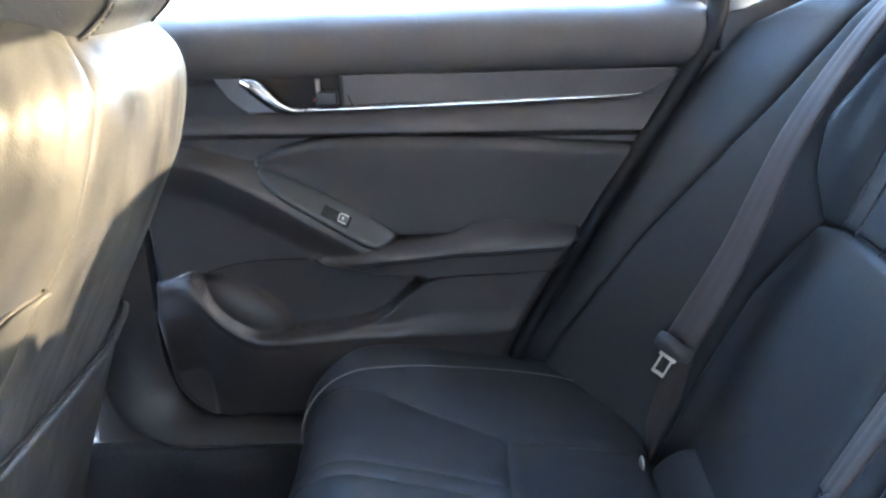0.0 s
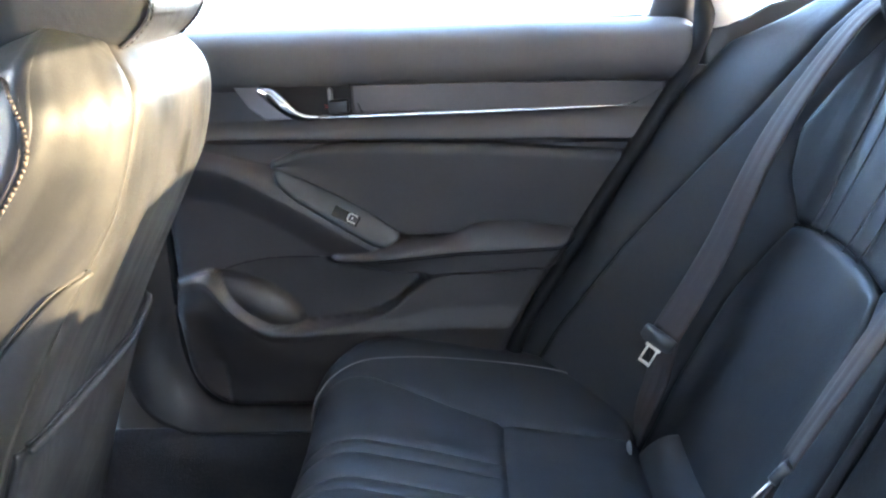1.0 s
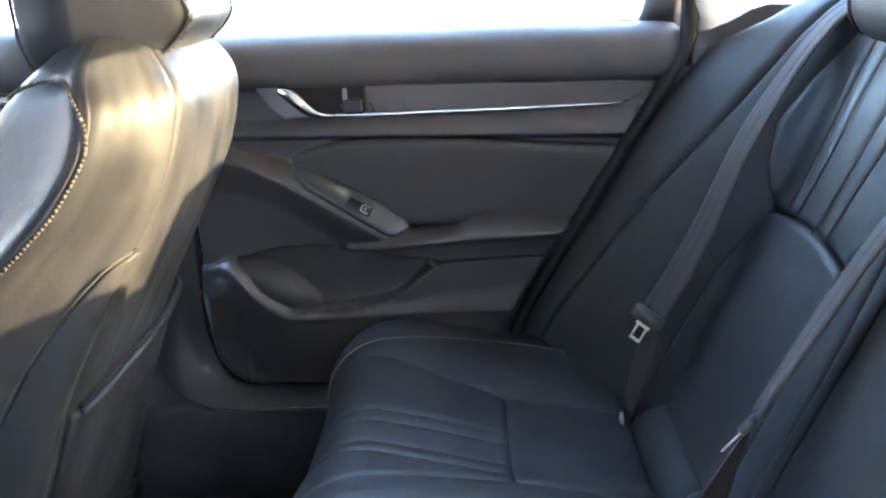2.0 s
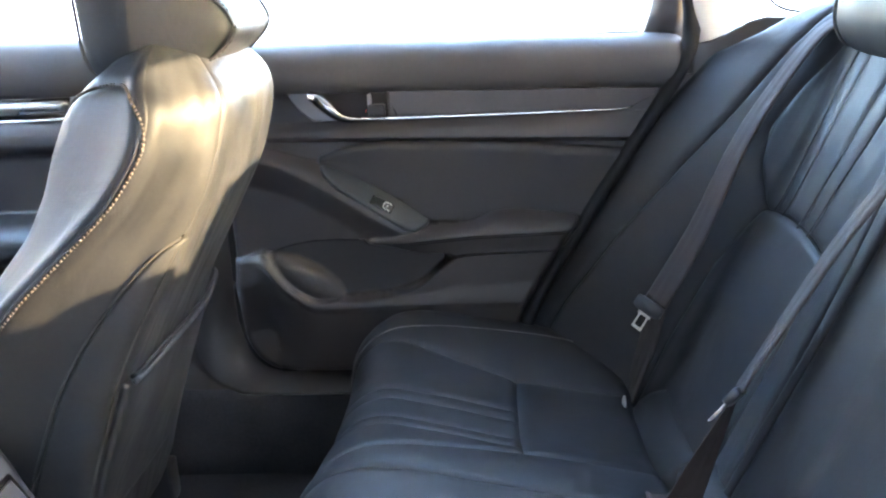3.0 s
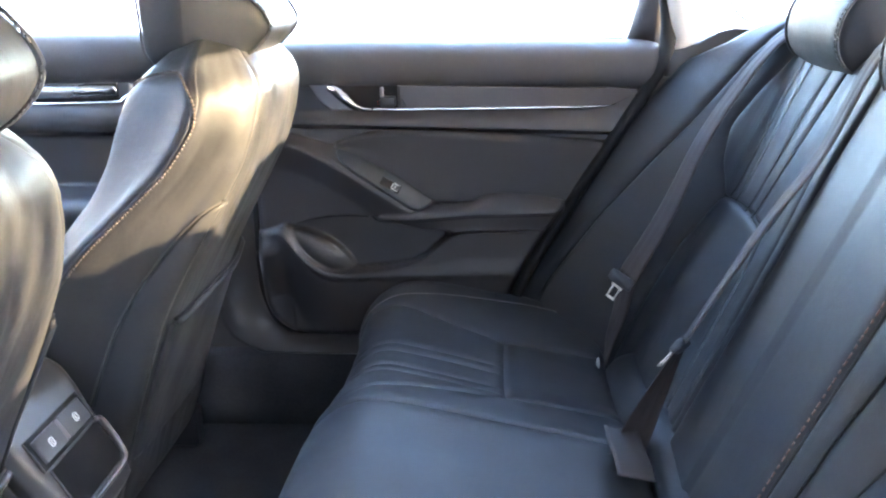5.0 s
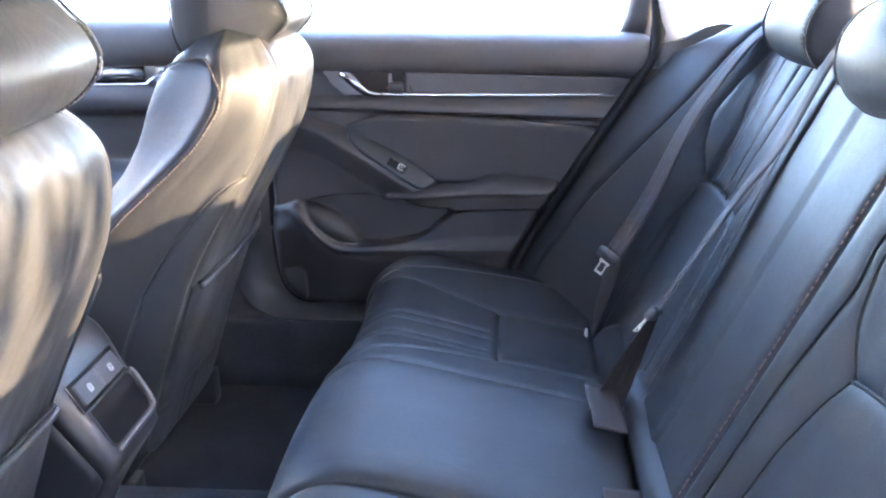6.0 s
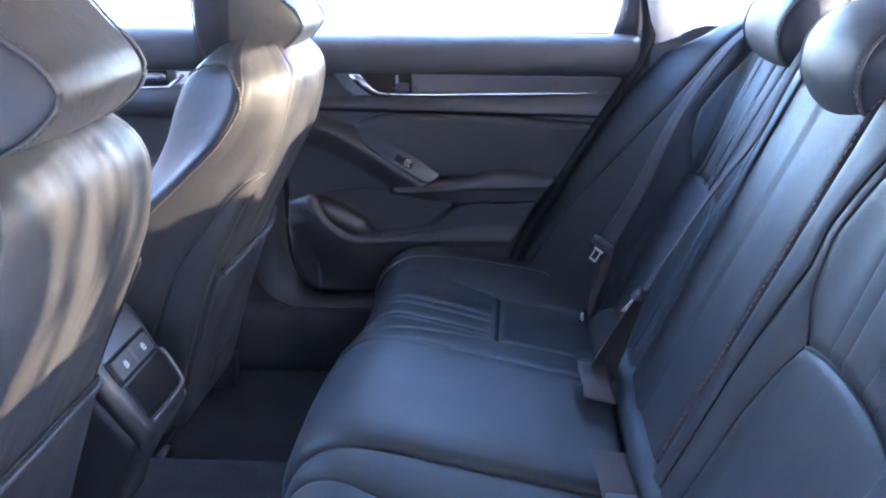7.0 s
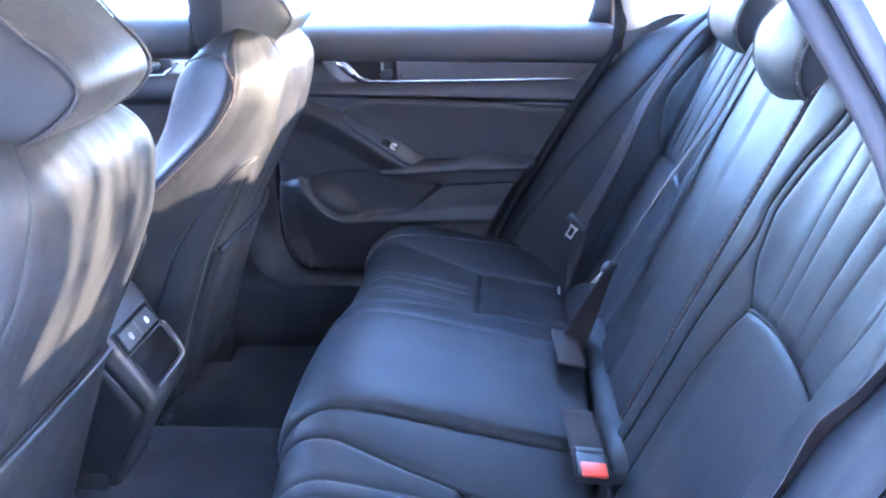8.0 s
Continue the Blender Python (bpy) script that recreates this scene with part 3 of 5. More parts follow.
def fs_at(z, k):
    return soft([(r[0], r[k]) for r in FS], z, 0.012)


def fs_loop(z):
    """Closed section of the front backrest at height z, 160 points from the middle of the rear face round, 8 to a control point."""
    r, f, g, w = (fs_at(z, k) for k in (1, 2, 3, 4))
    mid = 0.5 * (r + f)
    k = soft([(0.40, 0.86), (0.60, 0.80), (0.68, 0.70), (0.80, 0.62)], z, 0.03)
    c = [(r + 0.009, 0), (r + 0.007, 0.55 * k * w), (r, k * w), (r - 0.30 * (r - f), (0.62 * k + 0.38) * w), (r - 0.66 * (r - f), (0.30 * k + 0.71) * w), (f, w),
         (f - 0.30 * (f - g), 0.93 * w), (g, 0.74 * w), (g + 0.02, 0.55 * w), (g + 0.045, 0.3 * w), (g + 0.05, 0)]
    full = c + [(x, -y) for x, y in reversed(c[1:-1])]
    m, out = len(full), []
    for i in range(m):
        p0, p1, p2, p3 = (Vector(full[(i + q) % m]) for q in (-1, 0, 1, 2))
        for j in range(8):
            t = j / 8
            out.append(0.5 * ((2 * p1) + (p2 - p0) * t + (2 * p0 - 5 * p1 + 4 * p2 - p3) * t * t + (3 * p1 - p0 - 3 * p2 + p3) * t ** 3))
    return [(p.x, p.y) for p in out]


CREST = [(38, 0.70), (40, 0.740), (40.8, 0.761), (42, 0.776), (44, 0.788), (47, 0.795), (51, 0.794), (55, 0.785), (59, 0.768), (61, 0.755)]


def fs_crest(k):
    """Height of the bolster's rounded top along the section."""
    return soft(CREST, k, 0.6)


def fs_on(L, k):
    a, b = L[math.floor(k) % 160], L[(math.floor(k) + 1) % 160]
    f = k - math.floor(k)
    return a[0] + (b[0] - a[0]) * f, a[1] + (b[1] - a[1]) * f


def fs_off(L, k, d):
    """A point of the section moved outwards by d."""
    a, b, (x, y) = fs_on(L, k - 0.7), fs_on(L, k + 0.7), fs_on(L, k)
    n = math.hypot(b[0] - a[0], b[1] - a[1])
    return x + d * (b[1] - a[1]) / n, y - d * (b[0] - a[0]) / n


@functools.lru_cache(maxsize=20000)
def fs_cached(z):
    return fs_loop(z)


def fs_band(z0, z1, nz, lo, hi, n, edge=3, sink=0.004, folds=0.0):
    """Rows of points over part of the section (lo to hi, functions of the height), sunk at the seams."""
    rows = []
    for j in range(nz + 1):
        z = z0 + (z1 - z0) * j / nz
        L = fs_loop(z)
        cx = sum(p[0] for p in L) / len(L)
        row, i0, i1 = [], lo(z), hi(z)
        for i in range(n + 1):
            k = i0 + (i1 - i0) * i / n
            x, y = fs_on(L, k)
            d = roll(max(min(k - i0, i1 - k), 0), edge, sink)
            if folds:  # long upright creases of the stretched cover
                d -= folds * noise.noise(Vector((y * 36, z * 4.5, 3.1))) * step(0.48, 0.58, z) + 0.4 * folds * noise.noise(Vector((y * 80, z * 9, 7.7)))
            v = Vector((x - cx, y, 0)).normalized() * d
            row.append((x - v.x, y - v.y, z))
        rows.append(row)
    return rows


def fs_patch(k0, k1, n, lo, hi, nz, sg, seams, folds=0.0):
    """A patch of the backrest between two places of the section and two heights, sunk at the seams asked for."""
    cols = []
    for i in range(n + 1):
        k = k0 + (k1 - k0) * i / n
        a, b = lo(k), hi(k)
        col = []
        for j in range(nz + 1):
            z = a + (b - a) * j / nz
            d = 0.0
            if seams[0]:
                d += roll(k - k0, 3, 0.004)
            if seams[1]:
                d += roll(k1 - k, 3, 0.004) * (step(0.770, 0.740, z) if k1 == 40 else 1)
            if seams[2]:
                d += roll(z - a, 0.012, 0.004)
            if seams[3]:
                d += roll(b - z, 0.012, 0.004)
            x, y = fs_off(fs_cached(round(z, 5)), k, -min(d, 0.005) + (folds * noise.noise(Vector((k * 0.4, z * 9, 3.1))) if folds else 0))
            col.append((x, y * sg, z))
        cols.append(col)
    return [list(r) for r in zip(*cols)]


def front_half(x):
    return lerp([(-0.46, 0.108), (-0.40, 0.110), (-0.33, 0.094), (-0.2935, 0.084)], x)


def front_seat(label):
    s = thing("front_seat", label, "car seat", "front seats", at=(0, 0, FLOOR_Z))
    zt = 0.841
    Z0 = 0.20
    # rear face between the two side seams, side panels, front bolsters, front middle
    part("back_cover", sheet(fs_band(Z0, zt, 90, lambda z: -16, lambda z: 16, 100, folds=0.0024), 0.006), LEATHER_FRONT, s, "leather back cover")
    for sg in (1, -1):
        part("side_panel", sheet(fs_patch(16, 40, 44, lambda k: Z0, lambda k: zt, 90, sg, (1, 1, 0, 0), 0.0007), 0.006 * sg), LEATHER_FRONT, s)
        part("front_bolster", sheet(fs_patch(40, 60, 30, lambda k: Z0, fs_crest, 90, sg, (1, 1, 0, 1)), 0.006 * sg), LEATHER_FRONT, s)
        part("shoulder_panel", sheet(fs_patch(38.6, 60, 34, lambda k: fs_crest(max(k, 40)), lambda k: zt, 26, sg, (0, 0, 1, 0)), 0.006 * sg), LEATHER_FRONT, s)
    part("front_insert", sheet(fs_band(Z0, zt, 70, lambda z: 60, lambda z: 100, 50), 0.006), LEATHER_FRONT, s)
    # map pocket
    rows = []
    for j in range(31):
        z = 0.475 - 0.20 * j / 30
        L = fs_loop(z)
        o = 0.017 - 0.010 * (j / 30) - 0.006 * roll(j, 3, 1.0)
        rows.append([(L[i][0] + o * (1 - 0.2 * abs(i) / 20), L[i][1] * (1.0 + o * 0.2), z) for i in range(-16, 17)])
    pocket = part("map_pocket", sheet(rows, 0.008), LEATHER_FRONT, s, "padded map pocket on the back")
    lip = [(fs_loop(0.475)[i][0] + 0.016, fs_loop(0.475)[i][1], 0.474) for i in range(-15, 16, 2)]
    part("pocket_lip", tube(lip, 0.0045, 60, 8), LEATHER_FRONT, pocket, "rolled pocket edge")
    # dark rod stands in for the shade under the pocket's edge
    part("pocket_shade", tube([(x - 0.003, y, z + 0.0058) for x, y, z in lip], 0.0026, 60, 6), RUBBER, pocket, "dark rod drawn as the shade in the pocket's mouth")
    for sg in (1, -1):
        # beaded thread and welt along the front edge of the side panels
        beads, welt = [], []
        path = [(40, z) for z in np.linspace(0.36, 0.732, 17)] + [(k, fs_crest(k)) for k in (40.1, 40.5, 41, 42, 43.5, 45.5, 48, 51, 54, 57, 59.5)]
        for k, z in path:
            L, f = fs_loop(z), step(0.0, 3.0, k - 40)
            x, y = fs_off(L, k - 1.3 * (1 - f), 0.0056)
            beads.append((x, sg * y, z + 0.0045 * f))
            x, y = fs_off(L, k, 0.0042)
            welt.append((x, sg * y, z))
        part("stitching", stitches(beads, 0.0034, 0.0018, 0.0014), THREAD, s, "brown beaded stitching")
        part("welt", tube(welt, 0.0016, 90, 6), THREAD_DARK, s, "dark seam welt")
        pts = []
        for z in np.linspace(0.25, 0.80, 24):
            x, y = fs_off(fs_loop(z), 16, 0.0032)
            pts.append((x, sg * y, z))
        part("welt", tube(pts, 0.0013, 70, 5), THREAD_DARK, s)
        # lower side strip with its rounded notch
        rows, rim = [], []
        for j in range(41):
            z = 0.20 + 0.437 * j / 40
            L = fs_loop(z)
            wide = 9 * math.sqrt(max(0.0, 1 - (j / 40) ** 5))
            row = []
            for i in range(13):
                x, y = fs_off(L, 16.3 + wide * (i / 12), 0.0095 - roll(min(i, 12 - i), 3, 0.0040))
                row.append((x, y * sg, z))
            rows.append(row)
            x, y = fs_off(L, 16.3 + wide + 0.35, 0.0066)
            rim.append((x, y * sg, z))
        strip = part("side_strip", sheet(rows, 0.004), LEATHER_FRONT, s)
        part("welt", tube(rim[8:], 0.0014, 90, 6), THREAD_DARK, strip)
    # cushion, base and rails
    rows = []
    for j in range(25):
        q = -0.3 + (math.pi + 0.6) * j / 24
        rows.append([(-0.86 + 0.27 * -math.cos(q) * 1.0, y, 0.27 + 0.085 * math.sin(q) + 0.015 * (abs(y) / 0.24) ** 3) for y in np.linspace(-0.245, 0.245, 24)])
    part("seat_cushion", sheet(rows, 0.02), LEATHER_FRONT, s)
    part("seat_frame", box((-1.05, -0.22, FLOOR_Z + 0.06), (-0.56, 0.22, 0.24), 0.02), BUCKLE, s)
    for y in (-0.19, 0.19):
        part("rail", box((-1.10, y - 0.02, FLOOR_Z), (-0.55, y + 0.02, FLOOR_Z + 0.07), 0.006), BUCKLE, s)
    part("wire_hook", tube([(-0.585, 0.165, 0.165), (-0.565, 0.168, 0.167), (-0.560, 0.18, 0.160)], 0.004, 12, 6), STEEL, s, "small bare metal hook")
    # headrest
    for y in (-0.06, 0.06):
        part("post", tube([(-0.385, y, 0.77), (-0.378, y, 0.86)], 0.007, 8, 10), CHROME, s, "chrome headrest post")
    padded_headrest("headrest", HEAD, front_half, LEATHER_FRONT, THREAD_DARK, s, 0.020, 0.004, "padded leather headrest")
    return s


seat = front_seat("black leather front seat, sunlit, with its headrest down")
for o in seat.children_recursive:  # the outer rear shoulder of this seat is worn rounder
    if o.type == "MESH" and not o.name.startswith(("headrest", "post", "rail", "seat_", "wire")) and not o.parent.name.startswith("headrest"):
        for v in o.data.vertices:
            v.co.x -= 0.026 * max(0.0, (v.co.y - 0.04) / 0.17) ** 1.4
seat.location = (0.0, SEAT_Y - 0.006, FLOOR_Z)
other = front_seat("black leather front seat with its headrest pulled up")
other.location = (-0.033, -SEAT_Y, FLOOR_Z)
for o in other.children:
    if o.name.startswith(("headrest", "post")):
        o.location = (o.location.x + 0.023, o.location.y, o.location.z + 0.012)

# ---- rear door ----
door = thing("door_1", "dark rear door trim with chrome handle and armrest", "car door", kind="structure", at=(-0.1, 0.72, 0.24))
DOOR_Y = 0.705
RAMP_TOP = [(-0.60, 0.640), (-0.44, 0.638), (-0.40, 0.637), (-0.38, 0.634), (-0.36, 0.628), (-0.33, 0.619), (-0.290, 0.608), (-0.259, 0.598), (-0.2245, 0.580), (-0.1896, 0.561), (-0.155, 0.539), (-0.134, 0.523), (-0.120, 0.508)]
RAMP_CREST = [(-0.60, 0.618), (-0.40, 0.616), (-0.36, 0.611), (-0.33, 0.596), (-0.295, 0.575), (-0.26, 0.553), (-0.225, 0.530), (-0.19, 0.508), (-0.155, 0.486), (-0.12, 0.470)]
REST_TOP = [(-0.25, 0.480), (-0.229, 0.484), (-0.19, 0.490), (-0.138, 0.501), (-0.06, 0.505), (-0.040, 0.512), (-0.020, 0.524), (0.013, 0.527), (0.06, 0.522), (0.134, 0.510), (0.25, 0.50)]
REST_EDGE = [(-0.25, 0.480), (-0.20, 0.480), (-0.162, 0.482), (-0.119, 0.486), (-0.047, 0.492), (0.025, 0.493), (0.11, 0.496), (0.25, 0.50)]
LIP_IN = [(-0.47, 0.446), (-0.433, 0.4548), (-0.392, 0.467), (-0.384, 0.462), (-0.3665, 0.425), (-0.35, 0.406), (-0.3295, 0.390), (-0.312, 0.380), (-0.278, 0.378), (-0.232, 0.382), (-0.1865, 0.387), (-0.156, 0.394), (-0.1325, 0.4066), (-0.1166, 0.422), (-0.0854, 0.4485), (-0.0704, 0.455), (-0.048, 0.458), (-0.0116, 0.459), (0.0614, 0.461), (0.098, 0.4615), (0.25, 0.465)]
LIP_OUT = [(-0.47, 0.436), (-0.433, 0.445), (-0.398, 0.452), (-0.386, 0.444), (-0.366, 0.414), (-0.349, 0.397), (-0.329, 0.381), (-0.311, 0.3725), (-0.277, 0.371), (-0.232, 0.3735), (-0.187, 0.3755), (-0.127, 0.376), (0.0, 0.376), (0.10, 0.378), (0.25, 0.38)]
POCKET_TOP = [(-0.445, 0.452), (-0.40, 0.465), (-0.371, 0.466), (-0.347, 0.4735), (-0.3085, 0.480), (-0.27, 0.4815), (-0.23, 0.481), (-0.10, 0.480)]
BELT_EDGE = [(-0.45, 0.653), (-0.39, 0.651), (-0.18, 0.6445), (0.19, 0.632), (0.30, 0.628)]
REAR_EDGE = [(0.22, -0.015), (0.26, -0.002), (0.36, 0.030), (0.485, 0.103), (0.585, 0.168), (0.61, 0.215), (0.64, 0.275), (0.69, 0.32), (0.80, 0.34)]


@functools.lru_cache(maxsize=4000)
def door_lines(x):
    """The trim's moulded lines where they cross the upright at x."""
    return (soft(RAMP_TOP, x, 0.012), soft(RAMP_CREST, x, 0.014), soft(REST_TOP, x, 0.010), soft(REST_EDGE, x, 0.012),
            soft(LIP_IN, x, 0.006), soft(LIP_OUT, x, 0.007), soft(POCKET_TOP, x, 0.006), soft(BELT_EDGE, x, 0.02))


def ramp_out(x, z):
    """The sloping ramp that carries the window switch, and the panel falling away under its crest."""
    t, c = door_lines(round(x, 6))[:2]
    if z >= t:
        return 0.0
    if z > c:
        return 0.010 + 0.033 * math.sin(0.5 * math.pi * (t - z) / (t - c)) ** 0.9
    return 0.043 - 0.014 * step(c + 0.006, c - 0.050, z) - 0.008 * step(c - 0.02, c - 0.12, z)


def door_out(x, z):
    """How far the door trim stands into the cabin."""
    top, crest, rest, edge, lip, lip_out, pocket, belt = door_lines(round(x, 6))
    # swelling belt under the bright strip, cut back sharply below
    h = 0.004 + 0.002 * step(belt, belt - 0.008, z)
    if z < 0.671:
        h += 0.014 * math.sin(0.5 * math.pi * min(1.0, (0.671 - z) / (0.671 - belt))) * step(belt - 0.009, belt, z)
    if x < -0.07:
        panel = ramp_out(x, z) * step(-0.105, -0.128, x)
        # below its lower seam the panel gives way to the pocket
        inside = step(pocket + 0.001, pocket - 0.005, z) * step(-0.388, -0.380, x)
        h = max(h, panel * (1 - inside) - 0.006 * inside)
    # loudspeaker swell in the pocket
    u = ((x + 0.332) * 0.857 - (z - 0.412) * 0.515) / 0.074
    v = ((x + 0.332) * 0.515 + (z - 0.412) * 0.857) / 0.031
    if u * u + v * v < 1:
        h += 0.030 * (1 - u * u - v * v) ** 0.45
    # armrest: padded top, upright front, hollow underside towards the tip
    if x > -0.245 and z < rest:
        tip = step(-0.238, -0.205, x)
        reach = 0.046 + 0.014 * step(-0.22, -0.12, x)
        join = step(-0.105, -0.078, x)
        low = edge - 0.006 - 0.020 * step(-0.215, -0.10, x) - 0.004 * join
        if z > edge:
            a = 0.016 + (reach - 0.016) * math.sin(0.5 * math.pi * (rest - z) / max(rest - edge, 1e-4)) ** 0.75
        else:
            a = reach - 0.0012 * step(edge - 0.001, edge - 0.004, z) - 0.003 * step(edge, low, z)
            a -= (a + 0.004) * step(low + 0.004, low - 0.014, z) * (1 - join)
            a -= 0.004 * join * step(low, low - 0.006, z)
        h = max(h, a * tip * step(0.150, 0.118, x))
    # raised lip of the door pocket and the lower body
    if z < lip + 0.004:
        b = 0.051 - (0.009 - 0.005 * step(-0.14, -0.06, x)) * step(0.0, 0.016 + 0.02 * step(-0.14, -0.06, x), z - lip_out) - 0.031 * step(lip_out + 0.002, lip_out - 0.16, z) - 0.003 * step(lip_out, lip_out - 0.012, z)
        b = b * step(lip + 0.004, lip - 0.001, z) * (1 - 0.35 * step(-0.380, -0.425, x) * step(lip_out - 0.04, lip_out, z))
        h = max(h, b) if x < -0.09 or z < lip - 0.001 else h
        if x > -0.09 and z < lip - 0.001:
            h = b
    # rounded edge all round the trim
    dx, dz = -0.36 - x, 0.327 - z
    d = 0.085 - math.hypot(dx, dz) if dx > 0 and dz > 0 else min(x + 0.445, z - 0.242)
    rear = soft(REAR_EDGE, z, 0.02) - x
    h -= roll(max(min(d, rear), 0), 0.016, 0.018) + (0.010 * step(0.0, -0.02, rear))
    return h


XS = np.linspace(-0.445, 0.30, 300)
ZS = np.linspace(0.242, 0.722, 290)


def corner(x, z):
    """Rounds the trim's lower front corner."""
    r = 0.085
    dx, dz = (-0.445 + r) - x, (0.242 + r) - z
    if dx > 0 and dz > 0:
        d, m = math.hypot(dx, dz), max(dx, dz)
        k = m / d if d else 1
        return (-0.445 + r) - dx * k, (0.242 + r) - dz * k
    return x, z


rows = []
for x0 in XS:
    row = []
    for z0 in ZS:
        x, z = corner(x0, z0)
        row.append((x, DOOR_Y - door_out(x, z), z))
    rows.append(row)
part("door_card", sheet(rows, 0.01), PLASTIC, door, "moulded dark plastic door card")


def door_sheet(name, top, low, x0, x1, out, mat, nu=80, nv=24, label="", thick=0.006, parent=None):
    """A strip of trim between two lines over x; out(u, v, x, z) is its height over the door card."""
    rows = []
    for i in range(nu + 1):
        x = x0 + (x1 - x0) * i / nu
        a, b = soft(top, x, 0.012), soft(low, x, 0.012)
        rows.append([(x, DOOR_Y - out(i / nu, j / nv, x, a + (b - a) * j / nv), a + (b - a) * j / nv) for j in range(nv + 1)])
    return part(name, sheet(rows, thick), mat, parent or door, label)


# rolled cap under the window
rows = []
for i in range(91):
    u = i / 90
    x = -0.475 + 0.752 * u
    e = roll((1 - u) * 0.752, 0.03, 0.03)
    cap = [(0.775, 0.782), (0.735, 0.786), (0.712, 0.782), (0.697, 0.770), (0.692, 0.752), (0.694, 0.735), (0.702, 0.722), (0.716, 0.716)]
    rows.append([(x, p.y + e * 0.6, p.z - e * 0.15 - 0.010 * u) for p in smooth_line([(0, a, b) for a, b in cap], 26)])
part("sill_cap", sheet(rows, 0.008), CAP_LIT, door, "soft rolled sill cap")


def padded(u, v, h, w=0.05, wv=0.12, cols=None):
    return h - roll(min(u, 1 - u), w, h * 0.8) - roll(min(v, 1 - v), wv, h * 0.8)


# decor strip, bright line and handle
door_sheet("decor_strip", [(-0.17, 0.716), (0.245, 0.706)], [(-0.17, 0.678), (0.19, 0.676), (0.205, 0.680), (0.245, 0.703)], -0.176, 0.240, lambda u, v, x, z: 0.009 - 0.004 * v, SATIN, label="satin grey decor strip")
part("bright_strip", tube([(-0.225, 0.695, 0.674), (-0.15, 0.694, 0.6735), (0.0, 0.694, 0.6735), (0.15, 0.694, 0.674), (0.192, 0.695, 0.675), (0.202, 0.698, 0.678)], [0.0034, 0.0036, 0.0036, 0.0032, 0.0010], 60, 10), CHROME, door, "thin chrome strip")
# black rod that draws the shadow line at the strip's end
part("shadow_edge", tube([(0.200, 0.697, 0.677), (0.222, 0.697, 0.695), (0.236, 0.699, 0.703)], 0.002, 12, 6), RUBBER, door)
# raised plate without a hollow; the recess's shade is in its dark colour
bowl = slab([(-0.282, 0.718), (-0.178, 0.7165), (-0.161, 0.674), (-0.238, 0.673), (-0.262, 0.690)], lambda a, b, h: (a, DOOR_Y - 0.006 - h, b), 0.005, 0.002)
bowl_ob = part("handle_bowl", bowl, RECESS_SHADE, door, "raised dark brown plate coloured as a shaded handle recess", smooth=False)
part("handle_surround", slab([(-0.335, 0.7195), (-0.290, 0.719), (-0.276, 0.696), (-0.243, 0.673), (-0.295, 0.672), (-0.316, 0.690)], lambda a, b, h: (a, DOOR_Y - 0.006 - h, b), 0.006, 0.003), PLATE, bowl_ob, "satin grey handle plate", smooth=False)
part("recess_edge", tube([(-0.178, 0.6935, 0.7165), (-0.170, 0.6935, 0.696), (-0.161, 0.6935, 0.674)], 0.0011, 12, 6), RUBBER, bowl_ob)
part("door_handle", tube([(-0.296, 0.690, 0.714), (-0.284, 0.684, 0.709), (-0.270, 0.682, 0.697), (-0.255, 0.684, 0.683), (-0.240, 0.688, 0.676), (-0.222, 0.692, 0.674)], [0.0075, 0.0105, 0.0100, 0.0080, 0.0052, 0.0036], 40, 14, 1.0, (0, 1, 0)), BRUSHED, bowl_ob, "curved chrome pull handle")
part("lock_lever", box((-0.207, 0.684, 0.679), (-0.180, 0.699, 0.697), 0.003), BUCKLE, bowl_ob)
part("lock_post", box((-0.207, 0.688, 0.679), (-0.201, 0.699, 0.713), 0.002), PLATE, bowl_ob)
part("lock_mark", box((-0.2125, 0.694, 0.684), (-0.2085, 0.699, 0.690), 0.0006), RED, bowl_ob, "small red lock mark")

# soft insert above the armrest
PAD_TOP = [(-0.2905, 0.6105), (-0.2563, 0.624), (-0.2195, 0.631), (-0.183, 0.633), (-0.11, 0.632), (0.03, 0.623), (0.10, 0.616), (0.187, 0.609), (0.30, 0.600)]
PAD_LOW = [(-0.2905, 0.608), (-0.259, 0.597), (-0.2245, 0.579), (-0.1896, 0.560), (-0.155, 0.538), (-0.134, 0.522), (-0.120, 0.509), (-0.05, 0.508), (0.0, 0.508), (0.30, 0.50)]
door_sheet("soft_insert", PAD_TOP, PAD_LOW, -0.2895, 0.285, lambda u, v, x, z: 0.018 - roll(v * 0.12, 0.009, 0.013) - roll(u * 0.57, 0.02, 0.008) - 0.002 * math.sin(math.pi * v) ** 2, SOFT, 130, 60, "leather-clad door insert")
# ramp panel with its groove and the window switch
PANEL_LOW = [(-0.2885, 0.606), (-0.2855, 0.598), (-0.2805, 0.5885), (-0.270, 0.579), (-0.2578, 0.5685), (-0.224, 0.546), (-0.19, 0.523), (-0.156, 0.501), (-0.143, 0.497), (-0.128, 0.503), (-0.122, 0.507)]
PANEL_TOP = [(x, z - 0.0015) for x, z in PAD_LOW[:7]]


def on_ramp(x, z, lift=0.0):
    return (x, DOOR_Y - ramp_out(x, z) - lift, z)


